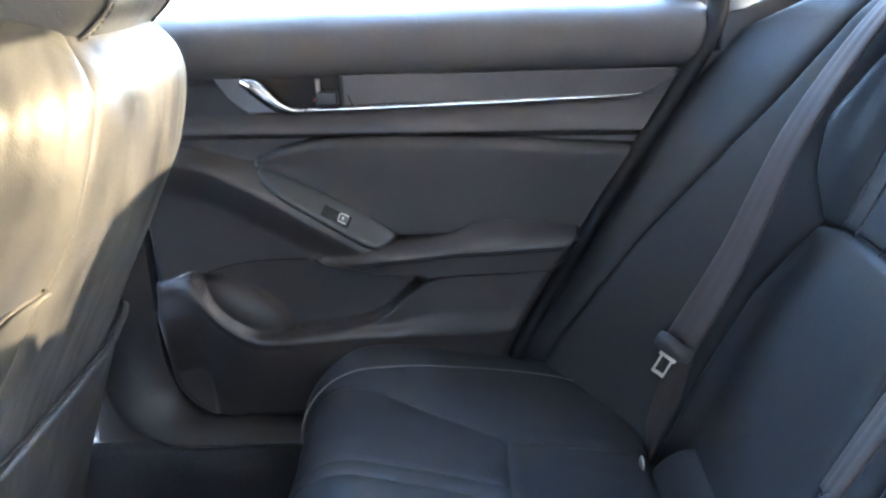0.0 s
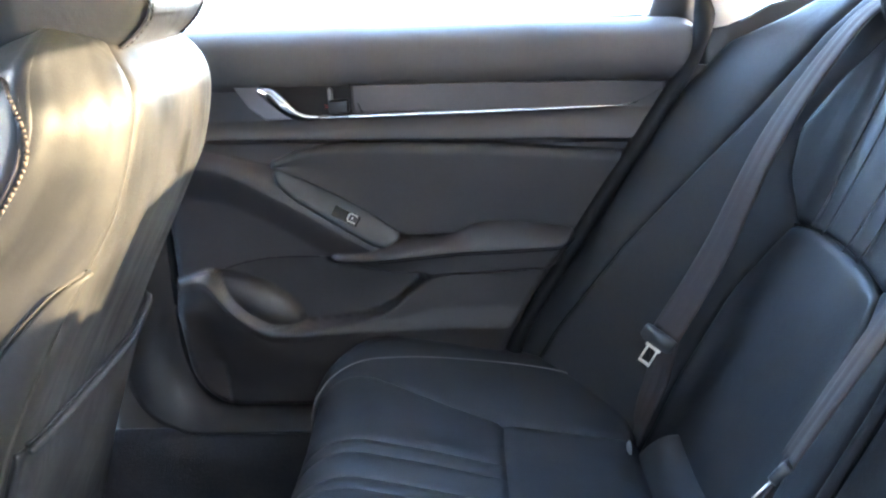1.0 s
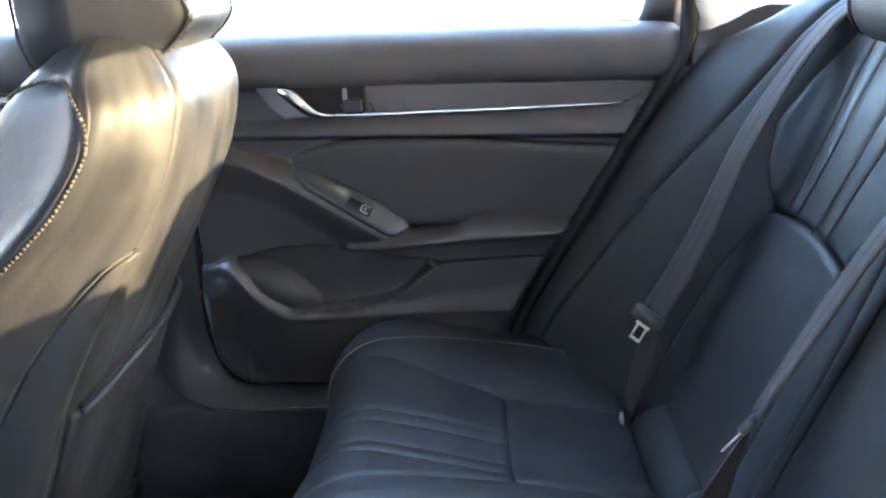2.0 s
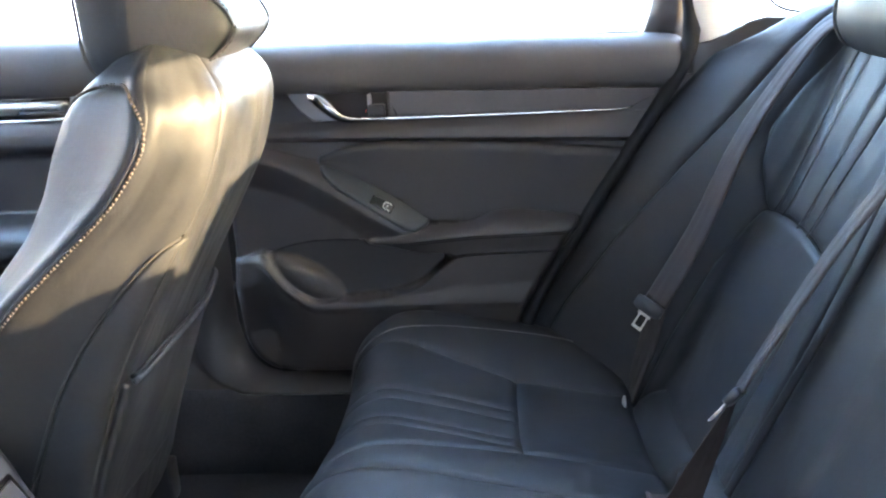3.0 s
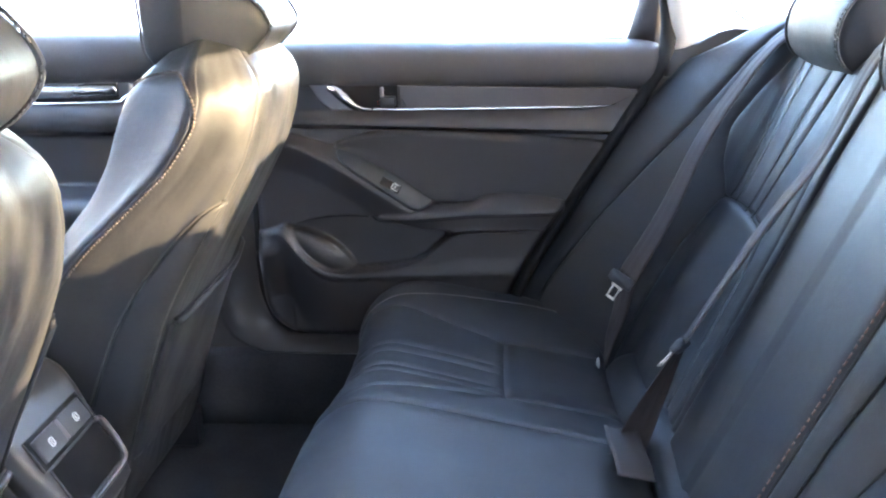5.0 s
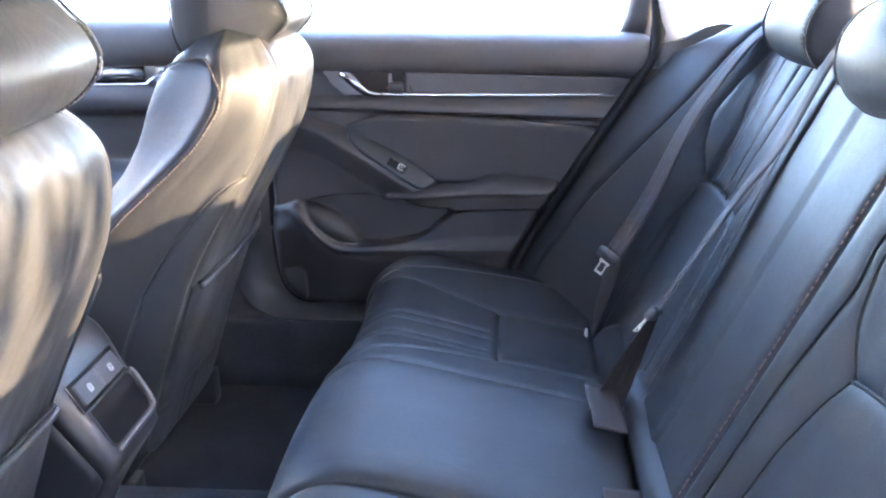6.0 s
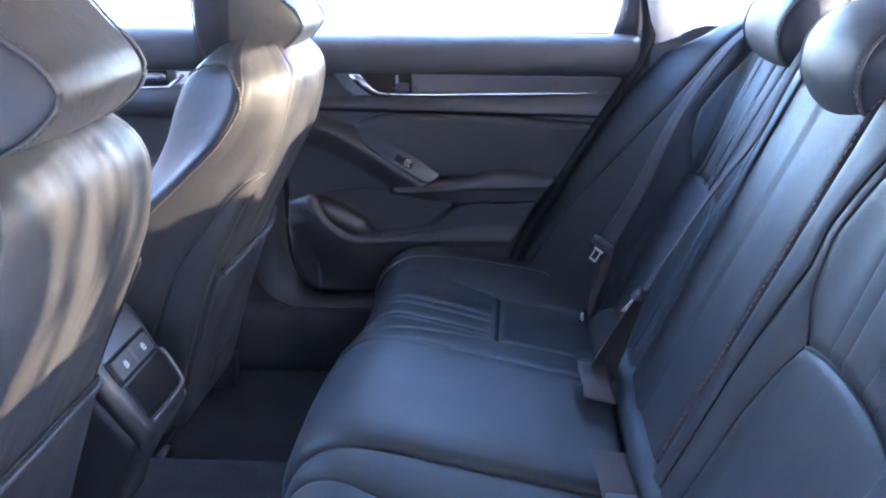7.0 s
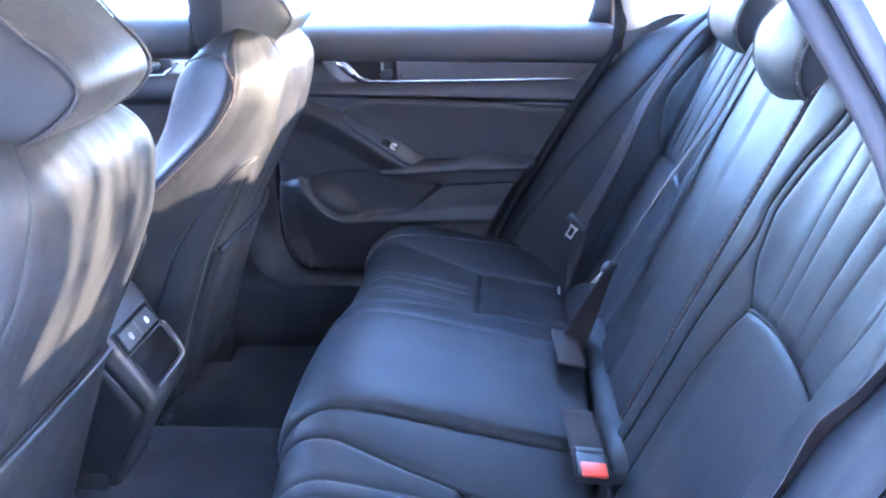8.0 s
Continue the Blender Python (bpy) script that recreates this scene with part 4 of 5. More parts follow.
rows = []
for i in range(71):
    x = -0.2885 + 0.1655 * i / 70
    a, b = soft(PANEL_TOP, x, 0.004), lerp(PANEL_LOW, x)
    rows.append([on_ramp(x, a + (b - a) * j / 24, 0.0022 - roll(min(j / 24, 1 - j / 24) * (a - b), 0.003, 0.0022)) for j in range(25)])
sp = part("switch_panel", sheet(rows, 0.004), RAMP, door, "ramp panel with the window switch")
groove = [on_ramp(x, lerp(PANEL_LOW, x) - 0.0012, -0.0002) for x in (-0.2885, -0.2855, -0.2805, -0.270, -0.2578, -0.24, -0.224, -0.207, -0.19, -0.173, -0.156, -0.150)]
part("panel_groove", tube(groove, 0.0012, 60, 6), RUBBER, sp, "dark groove round the ramp panel")
ms = framed(on_ramp(-0.191, 0.5400, 0.0058), (0.27, -0.73, 0.46), (0.86, 0.0, -0.50))
sw = part("switch_well", box((-0.021, -0.0082, -0.009), (0.017, 0.0082, 0.0022), 0.0015, ms), GLOSS, sp, "gloss black window switch")
part("switch_key", box((0.001, -0.0062, 0.002), (0.015, 0.0062, 0.0052), 0.0016, ms), BUCKLE, sw, "window switch key")
part("switch_mark", tube([ms @ Vector(p) for p in ((0.013, -0.0055, 0.0056), (0.005, -0.0057, 0.0056), (0.0015, -0.004, 0.0056), (0.0015, 0.004, 0.0056), (0.005, 0.0057, 0.0056), (0.013, 0.0055, 0.0056))], 0.0008, 40, 5), ICON, sw, "bright outline on the switch")
part("switch_mark", tube([ms @ Vector(p) for p in ((0.007, -0.002, 0.0056), (0.007, 0.002, 0.0056))], 0.0008, 4, 5), ICON, sw)
part("switch_mark", tube([ms @ Vector(p) for p in ((-0.017, 0.0078, 0.0022), (0.002, 0.0078, 0.0022))], 0.0005, 4, 5), SATIN, sw)
# double seam along the armrest, seams of the pocket, shade over the pull cup


def on_door(line, x, dz=0.0, lift=0.0):
    z = soft(line, x, 0.012 if line is REST_EDGE else 0.006) + dz
    return (x, DOOR_Y - door_out(x, z) - lift, z)


part("armrest_seam", tube([on_door(REST_EDGE, x, -0.0012, -0.0002) for x in np.linspace(-0.175, 0.115, 40)], 0.0010, 90, 6), RUBBER, door, "dark seam along the armrest")
part("armrest_seam", tube([on_door(REST_EDGE, x, -0.0052, -0.0002) for x in np.linspace(-0.150, 0.115, 36)], 0.0009, 90, 6), RUBBER, door)
part("pocket_seam", tube([on_door(POCKET_TOP, x, 0.0005, -0.0006) for x in np.linspace(-0.372, -0.235, 26)], 0.0011, 60, 6), RUBBER, door, "dark seam over the door pocket")
part("pocket_seam", tube([on_door(LIP_IN, x, 0.0015, -0.001) for x in np.linspace(-0.440, -0.395, 12)], 0.0011, 30, 6), RUBBER, door)
# the gap's shade is a dark rod laid over the trim
part("pull_cup_shade", tube([(-0.122, 0.689, 0.5115), (-0.09, 0.687, 0.5125), (-0.05, 0.684, 0.5145), (-0.020, 0.684, 0.5255), (0.0, 0.685, 0.5290), (0.04, 0.686, 0.5270)], [0.0016, 0.0024, 0.0024, 0.0016, 0.0008], 50, 6), RUBBER, door, "dark rod drawn as the shade in the gap over the armrest pull cup")
# outer skin and glass of the door
part("door_skin", sheet([[(x, 0.80 + 0.06 * math.sin(math.pi * (z + 0.15) / 1.05), z) for z in np.linspace(-0.12, 0.765, 16)] for x in np.linspace(-0.50, 0.36, 12)], 0.01), PAINT, door, "white painted outer skin")
w1 = part("window_pane", sheet([[(x, 0.765 - 0.09 * (z - 0.78) / 0.3, z) for z in (0.74, 1.05)] for x in (-0.47, 0.21)], 0.004), GLASS, door, smooth=False)
w1.visible_shadow = False
part("window_seal", box((-0.475, 0.750, 0.776), (0.222, 0.775, 0.7865), 0.003), RUBBER, door)
# upper frame: quarter post at the rear of the window
part("window_post", sheet([[(x + (z - 0.79) * lean, y, z) for z in np.linspace(0.775, 1.05, 8)] for x, y, lean in ((0.226, 0.760, 0.23), (0.229, 0.742, 0.23), (0.246, 0.730, 0.18), (0.268, 0.725, 0.10), (0.286, 0.728, 0.05), (0.292, 0.765, 0.04))], 0.006), PLASTIC, door, "dark window post")
part("window_frame", tube([(-0.47, 0.70, 1.03), (-0.1, 0.70, 1.055), (0.2, 0.70, 1.035), (0.3, 0.705, 0.99)], 0.02, 30, 8), PLASTIC, door)

# black backing sheet added to stop light leaking past the door's rear edge
jb = part("trim_door_backing", sheet([[(soft(REAR_EDGE, z, 0.02) + a, 0.742 + 0.01 * a, z) for a in np.linspace(-0.06, 0.12, 8)] for z in np.linspace(0.20, 0.79, 30)], 0.006), RUBBER)
tagged(jb, "added black backing sheet that blocks light behind the rubber seal", "door frame", kind="structure")

# door seal along the rear edge of the opening, seat side
seal_pts = [(0.289, 0.715, 1.00), (0.286, 0.712, 0.86), (0.291, 0.706, 0.79), (0.281, 0.700, 0.745), (0.250, 0.694, 0.69), (0.190, 0.684, 0.60), (0.118, 0.678, 0.485), (0.045, 0.676, 0.36), (0.015, 0.676, 0.26)]
seal = part("trim_door_seal", tube(seal_pts, 0.011, 90, 10, 1.3), RUBBER)
tagged(seal, "black rubber seal round the rear door opening", "door seal", kind="structure")

# pillars
cp = part("trim_pillar_far", sheet([[(x + (z - 0.77) * k, y - (z - 0.77) * 0.16, z) for z in np.linspace(0.768 + dz, 1.10, 14)] for x, y, k, dz in ((0.292, 0.715, -0.10, 0.0), (0.298, 0.705, -0.10, 0.0), (0.32, 0.700, -0.12, 0.004), (0.345, 0.700, -0.16, 0.014), (0.368, 0.702, -0.25, 0.026), (0.385, 0.708, -0.36, 0.045), (0.392, 0.725, -0.36, 0.05))], 0.008), CLOTH)
tagged(cp, "pale cloth-covered rear roof pillar", "pillar", kind="structure")
cb = part("trim_pillar_base", sheet([[(x, y, z0 + (z1 - z0) * v) for v in np.linspace(0, 1, 10)] for x, y, z0, z1 in ((0.285, 0.712, 0.66, 0.775), (0.30, 0.706, 0.69, 0.772), (0.34, 0.702, 0.73, 0.778), (0.375, 0.702, 0.75, 0.797), (0.40, 0.702, 0.755, 0.803), (0.46, 0.702, 0.76, 0.800), (0.56, 0.70, 0.76, 0.796))], 0.01), BUCKLE)
tagged(cb, "dark plastic foot of the rear pillar", "pillar trim", kind="structure")
gs = part("trim_glass_edge", tube([(0.366, 0.690, 0.90), (0.385, 0.70, 0.858), (0.403, 0.70, 0.828), (0.428, 0.70, 0.812), (0.47, 0.70, 0.807), (0.56, 0.70, 0.803)], 0.0022, 50, 8), RUBBER)
tagged(gs, "thin dark seal at the corner of the rear glass", "seal", kind="structure")
bp = part("trim_pillar_middle", sheet([[(x, y - max(0, z - 0.75) * 0.22 + 0.034 * step(0.66, 0.52, z), z) for z in np.linspace(0.12, 1.06, 48)] for x, y in ((-0.60, 0.74), (-0.60, 0.70), (-0.575, 0.685), (-0.50, 0.685), (-0.452, 0.692), (-0.448, 0.74))], 0.008), PLASTIC)
tagged(bp, "dark plastic pillar between front and rear doors", "pillar", kind="structure")
# lower pillar foot flowing into the sill
OUT = smooth_line([(-0.452, 0.716, 0.64), (-0.454, 0.716, 0.45), (-0.452, 0.716, 0.34), (-0.434, 0.716, 0.275), (-0.385, 0.716, 0.243), (-0.30, 0.716, 0.238), (0.06, 0.716, 0.238)], 70)
INN = smooth_line([(-0.555, 0.690, 0.64), (-0.550, 0.690, 0.45), (-0.540, 0.684, 0.33), (-0.515, 0.668, 0.262), (-0.465, 0.656, 0.228), (-0.38, 0.652, 0.220), (0.06, 0.652, 0.220)], 70)
rows = []
for a, b in zip(OUT, INN):
    row = []
    for k in range(13):
        f = k / 12
        p = a.lerp(b, f)
        bulge = 0.012 * math.sin(math.pi * f)
        row.append((p.x, p.y - bulge * 0.8, p.z + bulge * 0.6 * step(0.45, 0.25, p.z)))
    rows.append(row)
sc = part("trim_sill_far", sheet(rows, 0.006), SCUFF)
tagged(sc, "dark plastic scuff plate over the door sill", "door sill", kind="structure")
kick = part("trim_sill_carpet", sheet([[(x, y, z) for y, z in ((0.665, 0.225), (0.653, 0.212), (0.648, 0.18), (0.645, 0.12), (0.640, FLOOR_Z - 0.01))] for x in np.linspace(-0.75, 0.06, 30)], 0.006), CARPET)
tagged(kick, "dark carpet on the inside of the sill", "carpet", kind="structure")

# black rod put in for the shade of the gap; stops a light leak
fs = part("trim_door_gap", tube([(p.x + 0.004, p.y - 0.018, p.z + 0.002) for p in OUT[::5]], 0.006, 90, 8), RUBBER)
tagged(fs, "black rod drawn as the shaded gap at the door's front edge", "door seal", kind="structure")

# front door on the far side
fd = thing("door_2", "dark front door trim with a bright strip", "car door", kind="structure", at=(-1.0, 0.74, 0.2))
rows = []
for i in range(41):
    x = -1.45 + 0.85 * i / 40
    rows.append([(x, p.y, p.z) for p in smooth_line([(0, 0.77, 0.802), (0, 0.735, 0.803), (0, 0.712, 0.792), (0, 0.700, 0.765), (0, 0.705, 0.738), (0, 0.722, 0.728)], 20)])
part("sill_cap", sheet(rows, 0.008), CAP_LIT, fd)
part("decor_strip", box((-1.45, 0.708, 0.695), (-0.665, 0.73, 0.728), 0.004), PLATE, fd)
part("bright_strip", tube([(-1.4, 0.696, 0.690), (-1.0, 0.695, 0.690), (-0.70, 0.695, 0.692), (-0.672, 0.697, 0.699), (-0.648, 0.703, 0.716)], 0.0036, 50, 8), CHROME, fd)
part("satin_line", tube([(-1.4, 0.703, 0.7115), (-1.0, 0.702, 0.7115), (-0.685, 0.703, 0.7125)], 0.0125, 30, 12), BRUSHED, fd)
rows = []
for i in range(41):
    x = -1.45 + 0.85 * i / 40
    pr = [(0.715, 0.69), (0.695, 0.675), (0.692, 0.650), (0.710, 0.635), (0.712, 0.60), (0.716, 0.54), (0.70, 0.525), (0.655, 0.515), (0.642, 0.495), (0.660, 0.472), (0.70, 0.45), (0.70, 0.38), (0.66, 0.33), (0.66, 0.20)]
    rows.append([(x, p.y, p.z) for p in smooth_line([(0, a, b) for a, b in pr], 70)])
part("door_card", sheet(rows, 0.01), PLASTIC, fd)
part("armrest_seam", tube([(-1.4, 0.6425, 0.486), (-0.62, 0.6425, 0.486)], 0.0015, 6, 5), THREAD_DARK, fd)
part("door_skin", sheet([[(x, 0.80 + 0.06 * math.sin(math.pi * (z + 0.15) / 1.05), z) for z in np.linspace(-0.12, 0.765, 16)] for x in np.linspace(-1.55, -0.52, 12)], 0.01), PAINT, fd)
w2 = part("window_pane", sheet([[(x, 0.765 - 0.09 * (z - 0.78) / 0.3, z) for z in (0.74, 1.05)] for x in (-1.45, -0.62)], 0.004), GLASS, fd, smooth=False)
w2.visible_shadow = False

# front door on the near side, closed
nd = thing("door_3", "dark front door trim beside the near front seat", "car door", kind="structure", at=(-1.0, -0.74, 0.2))
for o in list(fd.children):
    if o.name.startswith(("sill_cap", "door_card", "door_skin", "window_pane")):
        bm = bmesh.new()
        bm.from_mesh(o.data)
        bm.transform(Matrix.Scale(-1, 4, (0, 1, 0)))
        bmesh.ops.reverse_faces(bm, faces=bm.faces)
        q = part(o.name.split(".")[0], bm, o.data.materials[0], nd, smooth=not o.name.startswith("window"))
        q.visible_shadow = o.visible_shadow

# ---- near side: the open doorway ----
jamb = [(0.178, -0.745, 1.03), (0.213, -0.742, 0.975), (0.248, -0.735, 0.925), (0.289, -0.728, 0.862), (0.318, -0.722, 0.79), (0.340, -0.718, 0.70), (0.342, -0.714, 0.60), (0.315, -0.712, 0.48), (0.25, -0.708, 0.38), (0.12, -0.705, 0.28), (-0.05, -0.70, 0.235), (-0.40, -0.70, 0.225)]
ns = part("trim_doorway_seal", tube([(x - 0.0140, y, z) for x, y, z in jamb], 0.0075, 110, 12, 1.0), material("grey_seal", (0.030, 0.029, 0.033), 0.55, grain=0.0004))
tagged(ns, "grey soft seal round the open doorway", "door seal", kind="structure")
rows = []
for p in smooth_line(jamb[:9], 60):
    rows.append([(p.x + a, p.y + b, p.z + a * 0.5) for a, b in ((0.008, -0.006), (0.026, -0.012), (0.05, -0.02), (0.08, -0.03), (0.12, -0.06), (0.18, -0.10))])
nb = part("wall_body_side", sheet(rows, 0.006), PAINT)
tagged(nb, "white painted body side behind the doorway", "car body", kind="structure")
part("seal_lip", tube([(x - 0.0050, y - 0.001, z + 0.002) for x, y, z in jamb[:9]], 0.0024, 90, 8), RUBBER, ns, "black lip of the seal")
# edge of the painted body, its shade put into the grey colour
band = part("trim_doorway_frame", tube([(x + 0.0030, y - 0.004, z + 0.003) for x, y, z in jamb[:8]], 0.0068, 80, 12), material("shaded_body_paint", (0.075, 0.075, 0.085), 0.45, spread=0.05))
tagged(band, "painted body edge beside the doorway seal, greyed for shade", "door frame", kind="structure")
for sg, nm in ((1, "trim_pillar_rear_far"), (-1, "trim_pillar_rear_near")):
    rp = part(nm, sheet([[(x - (z - 0.78) * 0.35, sg * (y - (z - 0.78) * 0.12), z) for z in np.linspace(0.77, 1.10, 10)] for x, y in ((0.60, 0.73), (0.61, 0.69), (0.72, 0.61), (0.90, 0.545), (1.13, 0.53), (1.15, 0.60))], 0.008), CLOTH)
    tagged(rp, "pale cloth trim beside the rear window", "pillar", kind="structure")
nsill = part("trim_sill_near", sheet([[(x, y, z) for y, z in ((-0.63, FLOOR_Z - 0.01), (-0.635, 0.19), (-0.65, 0.215), (-0.70, 0.222), (-0.76, 0.20), (-0.80, 0.10), (-0.82, -0.12))] for x in np.linspace(-0.58, 0.06, 20)], 0.01), PLASTIC)
tagged(nsill, "dark sill of the open doorway", "door sill", kind="structure")
nbp = part("trim_pillar_door", sheet([[(x, y + max(0, z - 0.75) * 0.22, z) for z in np.linspace(0.20, 1.06, 24)] for x, y in ((-0.62, -0.78), (-0.62, -0.70), (-0.575, -0.685), (-0.53, -0.685), (-0.50, -0.70), (-0.49, -0.78))], 0.008), PLASTIC)
tagged(nbp, "dark pillar beside the open doorway", "pillar", kind="structure")


# ---- belts ----
def webbing(name, pts, across, parent, width=0.047, n=60, label=""):
    """A woven band along pts; across gives the direction of its width at each point."""
    L = smooth_line(pts, n)
    A = smooth_line(across, n)
    rows = []
    for p, a in zip(L, A):
        a = a.normalized() * width / 2
        rows.append([p + a * f for f in np.linspace(-1, 1, 11)])
    for i, r in enumerate(rows):
        nrm = (r[-1] - r[0]).cross((L[min(i + 1, n - 1)] - L[max(i - 1, 0)])).normalized()
        for k, q in enumerate(np.linspace(-1, 1, 11)):
            r[k] = r[k] + nrm * (0.0009 * math.cos(q * 9.4) - 0.002 * q * q)
    return part(name, sheet(rows, 0.0014), WEB, parent, label)


def tongue(parent, m):
    """The latch plate: plastic grip with a slot and a steel tongue, pointing along -z of m."""
    m = m @ Matrix.Scale(0.70, 4)
    g = [(-0.031, 0.006), (-0.030, 0.013), (-0.022, 0.015), (0.022, 0.015), (0.030, 0.013), (0.031, 0.006), (0.031, -0.008), (0.022, -0.013), (-0.022, -0.013), (-0.031, -0.008)]
    grip = part("tongue_grip", slab(g, lambda a, b, h: m @ Vector((a, h - 0.006, b)), 0.012, 0.003), GRIP, parent, "dark grey plastic belt tongue grip")
    bm = bmesh.new()
    for lo, hi in (((-0.0115, -0.0012, -0.047), (-0.0078, 0.0012, -0.010)), ((0.0078, -0.0012, -0.047), (0.0115, 0.0012, -0.010)), ((-0.0115, -0.0012, -0.050), (0.0115, 0.0012, -0.044)), ((-0.015, -0.0012, -0.020), (0.015, 0.0012, -0.010))):
        b2 = box(lo, hi, 0.0006, m, 1)
        me = bpy.data.meshes.new("t")
        b2.to_mesh(me)
        b2.free()
        bm.from_mesh(me)
        bpy.data.meshes.remove(me)
    part("steel_plate", bm, STEEL, grip, "bright steel latch plate with a slot")


far_belt = thing("seat_belt", "grey-brown outboard seat belt hanging over the backrest", "seat belt", "rear seat belts", at=(0.19, 0.5, 0.3))
webbing("webbing", [(0.50, 0.545, 0.815), (0.455, 0.535, 0.812), (0.415, 0.525, 0.790), (0.365, 0.515, 0.730), (0.315, 0.507, 0.650), (0.262, 0.500, 0.530), (0.206, 0.492, 0.430)],
        [(0.1, 1, -0.05), (0.1, 1, -0.05), (0.05, 1, 0.0), (-0.15, 1, 0.05), (-0.2, 1, 0.1), (-0.35, 1, 0.15), (-0.45, 1, 0.2)], far_belt)
webbing("lower_webbing", [(0.206, 0.492, 0.430), (0.198, 0.498, 0.370), (0.188, 0.515, 0.320), (0.180, 0.535, 0.265)], [(-0.5, 1, 0.2), (-0.3, 1, 0.1), (-0.2, 1, 0), (0, 1, 0)], far_belt)
tongue(far_belt, framed((0.197, 0.482, 0.428), (0.50, 0.05, 0.86), (0.62, -0.62, -0.40)))
mid_belt = thing("seat_belt", "grey-brown middle seat belt down to its tongue", "seat belt", "rear seat belts", at=(0.2, 0.13, 0.3))
webbing("webbing", [(0.52, 0.170, 0.830), (0.465, 0.162, 0.832), (0.424, 0.152, 0.812), (0.372, 0.150, 0.700), (0.318, 0.148, 0.620), (0.245, 0.141, 0.498), (0.230, 0.139, 0.472)],
        [(0.1, 1, 0.0), (0.1, 1, 0.0), (0.1, 1, -0.1), (0.1, 1, -0.25), (0.1, 1, -0.25), (0.15, 1, -0.25), (0.2, 1, -0.25)], mid_belt, 0.046)
webbing("lower_webbing", [(0.226, 0.137, 0.468), (0.206, 0.130, 0.428), (0.184, 0.124, 0.378), (0.160, 0.118, 0.318)], [(0.4, 0.9, -0.25), (0.75, 0.5, -0.35), (0.85, 0.3, -0.45), (0.9, 0.2, -0.45)], mid_belt)
tongue(mid_belt, framed((0.222, 0.125, 0.470), (0.66, 0.0, 0.75), (0.45, 0.85, -0.35)))
near_belt = thing("seat_belt", "grey-brown outboard seat belt beside the open doorway", "seat belt", "rear seat belts", at=(0.2, -0.5, 0.3))
webbing("webbing", [(0.52, -0.60, 0.825), (0.445, -0.62, 0.822), (0.385, -0.64, 0.775), (0.334, -0.635, 0.677), (0.321, -0.628, 0.649), (0.308, -0.616, 0.620), (0.294, -0.615, 0.591), (0.281, -0.612, 0.562), (0.235, -0.600, 0.47), (0.20, -0.57, 0.39)],
        [(0.0, 1, 0), (0.1, 1, 0.0), (0.4, 1, -0.1), (0.6, 0.5, -0.45), (0.6, 0.45, -0.5), (0.7, 0.3, -0.5), (0.6, 0.5, -0.5), (0.6, 0.6, -0.4), (0.4, 1, -0.1), (0.3, 1, 0.1)], near_belt)
tongue(near_belt, framed((0.195, -0.55, 0.372), (0.45, 0, 0.89), (0.5, 0.8, -0.2)))


def buckle(label, m, red=True):
    b = thing("belt_buckle", label, "belt buckle", "rear belt buckles", at=m.translation)
    rows = [[m @ Vector((x, 0.002 * math.sin(z * 60), z)) for x in np.linspace(-0.0225, 0.0225, 9)] for z in np.linspace(0.0, 0.100, 20)]
    part("strap", sheet(rows, 0.002), WEB, b, "grey webbing strap")
    if red:
        body = part("buckle_body", box((-0.022, -0.009, -0.044), (0.022, 0.009, 0.0), 0.006, m, 3), BUCKLE, b, "black plastic buckle")
        part("release_button", box((-0.0165, 0.004, -0.0455), (0.0165, 0.0112, -0.022), 0.003, m), RED, body, "red release button")
        part("collar", box((-0.019, -0.006, -0.002), (0.019, 0.007, 0.012), 0.003, m), GRIP, body, "grey collar round the strap")
    return b


buckle("grey strap of a belt buckle tucked behind the cushion", framed((0.162, 0.020, 0.352), (-0.05, 1, 0.10), (-1, 0, 0.25)), red=False)
buckle("belt buckle with a red button on the cushion", framed((0.170, -0.212, 0.340), (-0.08, 1, 0.12), (-1, 0, 0.15)))

# ---- centre console ----
con = thing("centre_console", "dark centre console with two rear seat-heater buttons", "console", at=(-0.6, 0, FLOOR_Z))
rows = []
prof = [(-1.15, 0.44), (-0.75, 0.478), (-0.60, 0.478), (-0.548, 0.470), (-0.522, 0.447), (-0.500, 0.410), (-0.458, 0.340), (-0.453, 0.326), (-0.460, 0.312), (-0.50, 0.25), (-0.53, 0.19), (-0.54, FLOOR_Z + 0.05)]
for p in smooth_line([(x, 0, z) for x, z in prof], 70):
    w = 0.095 if p.z > 0.46 else lerp([(0.08, 0.065), (0.2, 0.068), (0.30, 0.074), (0.34, 0.078), (0.42, 0.088), (0.46, 0.095)], p.z)
    rows.append([(p.x - roll(w - abs(y), 0.02, 0.02), y, p.z - roll(w - abs(y), 0.02, 0.014)) for y in np.linspace(-w, w, 40)])
part("console_shell", sheet(rows, 0.006), SHELL, con, "dark satin console shell")
for sg in (1, -1):
    srow = []
    for p in smooth_line([(x, 0, z) for x, z in prof], 70):
        w = 0.095 if p.z > 0.46 else lerp([(0.08, 0.065), (0.2, 0.068), (0.30, 0.074), (0.34, 0.078), (0.42, 0.088), (0.46, 0.095)], p.z)
        srow.append([(p.x - 0.02 - 0.10 * k, sg * (w - 0.001), min(p.z - 0.014, p.z - 0.014 - 0.0 * k)) for k in np.linspace(0, 1, 6)])
    part("console_side", sheet(srow, 0.004), BUCKLE, con)
# rear face: its own frame, u across, v down the slope
FA, FB = Vector((-0.522, 0, 0.447)), Vector((-0.458, 0, 0.340))
FD = (FB - FA).normalized()
FN = Vector((-FD.z, 0, FD.x)) if -FD.z > 0 else Vector((FD.z, 0, -FD.x))


